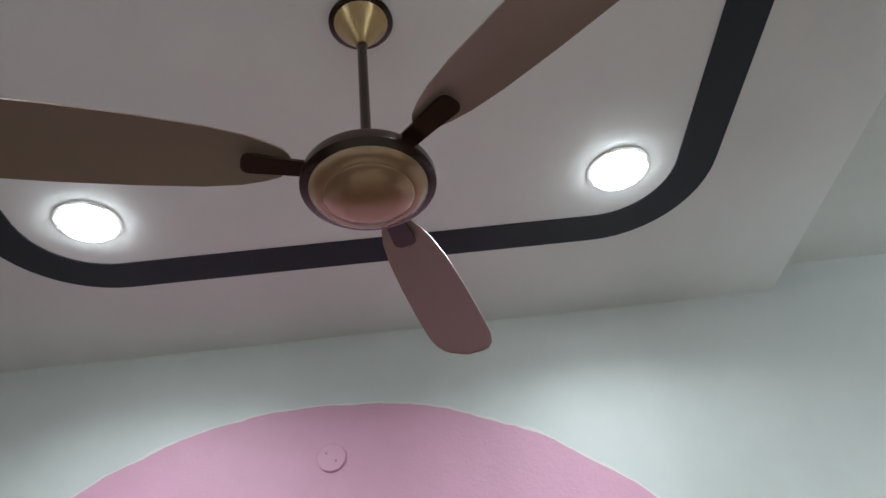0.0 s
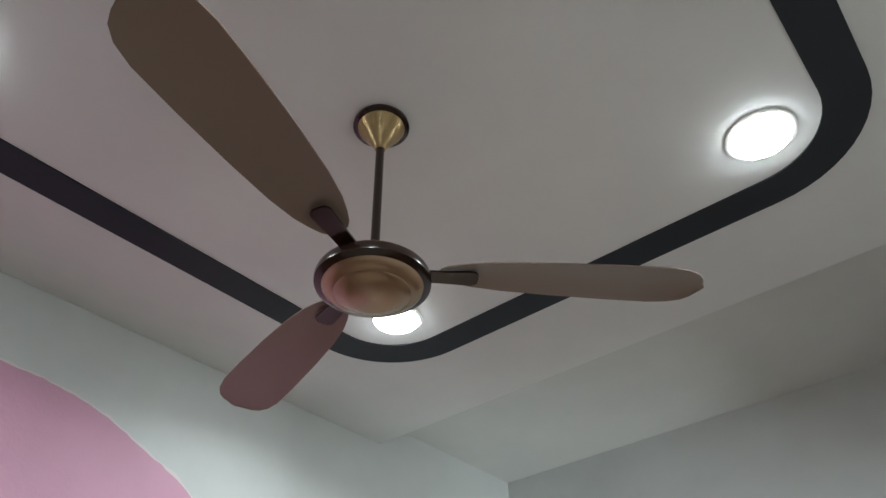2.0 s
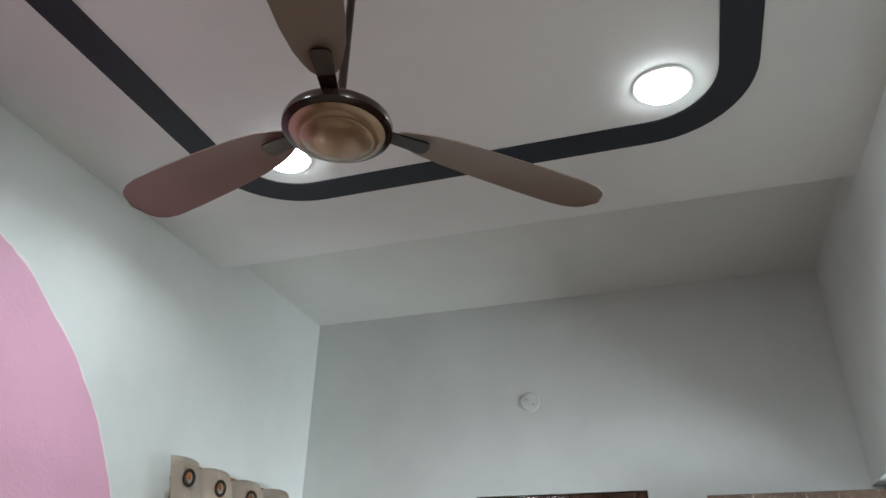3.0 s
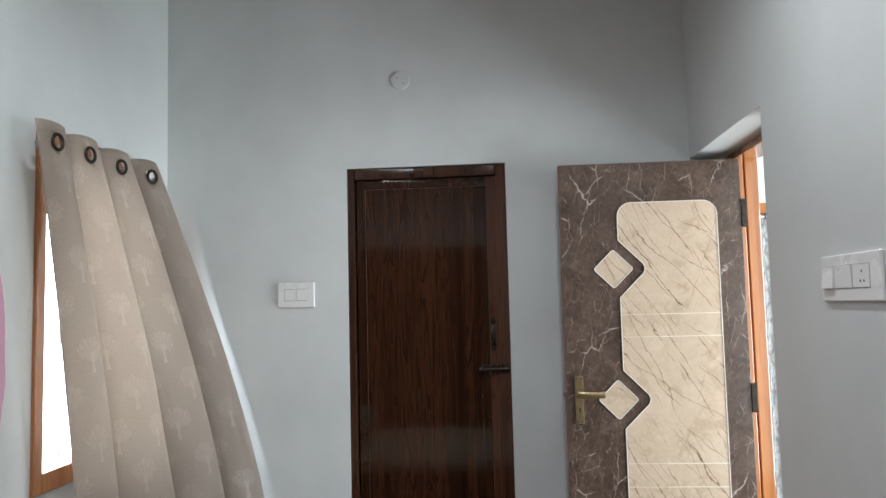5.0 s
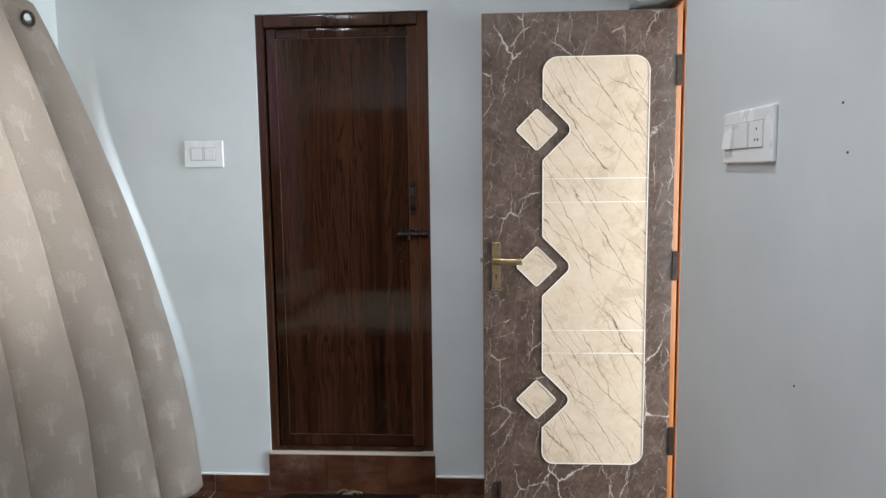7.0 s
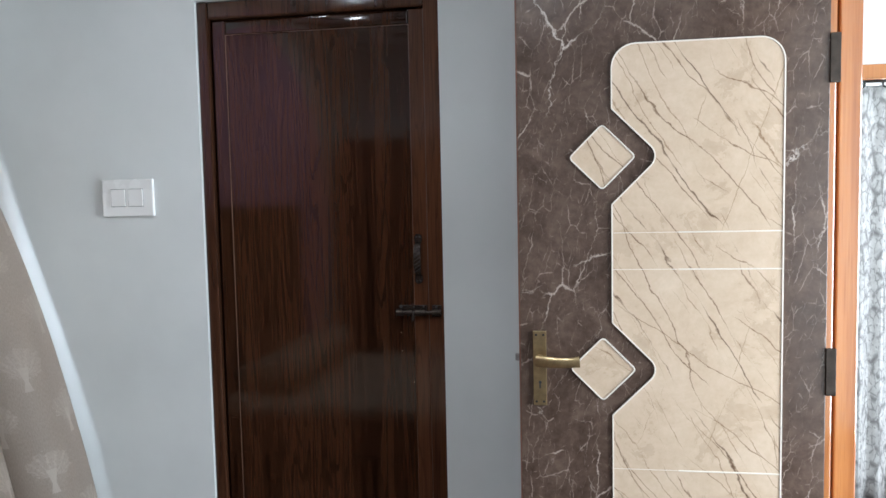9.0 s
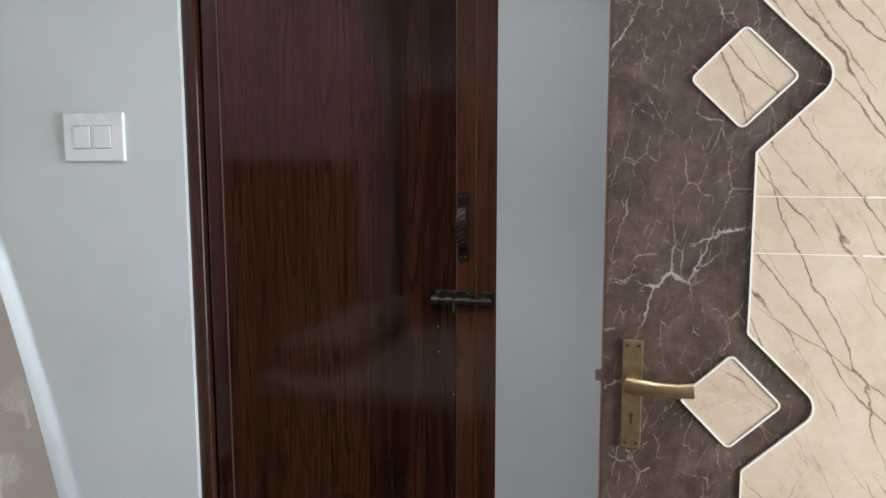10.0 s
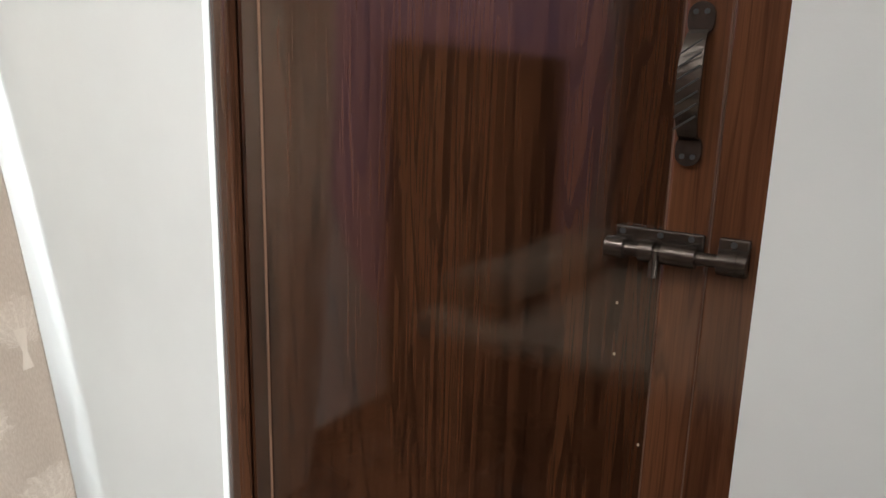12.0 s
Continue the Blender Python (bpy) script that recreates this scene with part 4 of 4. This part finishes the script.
wardrobe()

# ---- hall beyond the doorway ----
HX0, HX1, HY0, HY1 = W + 0.23, 4.8, -3.0, 1.42
structure("hall_floor", boxes((W + 0.29, HX1, HY0, HY1 + 0.8, -0.12, -0.002), (W + 0.03, W + 0.29, 0.0, HY1, -0.12, -0.002), (W + 0.03, W + 0.29, HY0, -0.9, -0.12, -0.002)), TILE, "brown tiled hall floor", "floor")
structure("hall_ceiling", boxes((HX0, HX1 + 0.15, HY0, HY1 + 0.8, H, H + 0.12)), CEIL, "white hall ceiling", "ceiling")
structure("hall_wall_west", boxes((HX0, HX0 + 0.02, 0.2, HY1, -0.1, H)), WALL, "pale hall wall", "wall")
# opening in the east wall is added for the unseen daylight lamp
structure("hall_wall_east", boxes((HX1, HX1 + 0.15, HY0, -1.95, -0.1, H), (HX1, HX1 + 0.15, -0.35, HY1 + 0.8, -0.1, H), (HX1, HX1 + 0.15, -1.95, -0.35, 2.2, H)), WALL, "pale hall wall with an added, unseen daylight opening", "wall")
structure("hall_wall_south", boxes((HX0, HX1, HY0 - 0.15, HY0, -0.1, H)), WALL, "pale hall wall", "wall")
structure("hall_wall_north", boxes((HX0, 3.22, HY1, HY1 + 0.15, -0.1, H), (4.1, HX1, HY1, HY1 + 0.15, -0.1, H), (3.22, 4.1, HY1, HY1 + 0.15, 2.07, H), (HX0, HX1, HY1 + 0.8, HY1 + 0.9, -0.1, H)),
          WALL, "bright white hall wall with a curtained doorway", "wall")
hd = thing("door_frame", (3.65, HY1, 0.0), "orange-brown wooden frame of the curtained doorway", "door frame", kind="structure")
part("head", rounded(boxes((-0.45, 0.45, -0.02, 0.1, 2.0, 2.07)), 0.004), JAMB, hd)
for hx in (-0.45, 0.39):
    part("jamb", rounded(boxes((hx, hx + 0.06, -0.02, 0.1, 0.0, 1.999)), 0.004), JAMB, hd)


def door_curtain():
    c = thing("door_curtain", (3.65, HY1 - 0.06, 0.0), "white door curtain with grey printed sprigs", "curtain")
    bm = bmesh.new()
    n = 90
    rows = [[bm.verts.new((-0.42 + 0.84 * i / n, 0.022 * math.sin(i * 0.72) * (0.6 + 0.4 * j / 12), 1.965 - 1.86 * j / 12)) for i in range(n + 1)] for j in range(13)]
    for a, b in zip(rows, rows[1:]):
        for i in range(n):
            bm.faces.new((a[i], a[i + 1], b[i + 1], b[i]))
    cloth = part("cloth", bm, LACE, c, "", True)
    th = cloth.modifiers.new("thickness", "SOLIDIFY")
    th.thickness = 0.002
    part("rod", tube([(-0.44, 0, 1.975), (0.44, 0, 1.975)], 0.008, 10), PLASTIC, c, "white rod", True)
    for k in range(8):
        x = -0.38 + 0.108 * k
        ringm = ring(loop(x - 0.02, x + 0.02, 1.955, 1.995, 0.0199), loop(x - 0.014, x + 0.014, 1.961, 1.989, 0.0139), -0.016, -0.010)
        part("hook_ring", ringm, DARK, c, "black ring")


door_curtain()

# ---- floor tiles ----
TW = 0.62
for iy in range(7):
    for ix in range(-1, 4):
        x0, x1 = max(0.0, -0.01 + TW * ix), min(W + 0.0297, -0.01 + TW * (ix + 1))
        y1, y0 = min(0.0, -0.02 - TW * (iy - 1) - TW), max(S, -0.02 - TW * iy - TW)
        if iy == 0:
            y1 = 0.0
        if x1 > W:
            x1 = W + 0.0297
        if x1 - x0 < 0.05 or y1 - y0 < 0.05:
            continue
        part("tile", rounded(boxes((x0 + 0.002, x1 - (0.002 if x1 < W else 0.0), y0 + 0.002, y1 - 0.002, -0.01, 0.0)), 0.0008, 1), TILE, FLOORBASE)


# ---- small wear: plug holes in the wall, threads on the mat ----
for hy, hz in ((-1.847, 1.556), (-1.870, 1.474), (-1.709, 1.033)):
    hole = tagged(part("plug_hole", shift(prism(loop(-0.0019, 0.0019, -0.0022, 0.0022, 0.0018), -0.001, 0.001, "X"), W - 0.0005, hy, hz), DARK), "small dark plug hole in the pale wall", "plug hole", "plug holes")
fluff = thing("loose_threads", (1.24, -0.055, 0.010), "tangle of loose white threads on the doormat", "threads")
for k in range(9):
    a, c = random.uniform(0, 6.3), random.uniform(0.02, 0.055)
    pts = [(c * q * math.cos(a + 1.2 * q) * 1.3, 0.35 * c * q * math.sin(a + 1.2 * q), 0.004 + 0.02 * math.sin(math.pi * q) * abs(math.sin(a))) for q in (0, 0.25, 0.5, 0.75, 1)]
    part("thread", tube(pts, 0.0009, 5), MATCREAM, fluff)
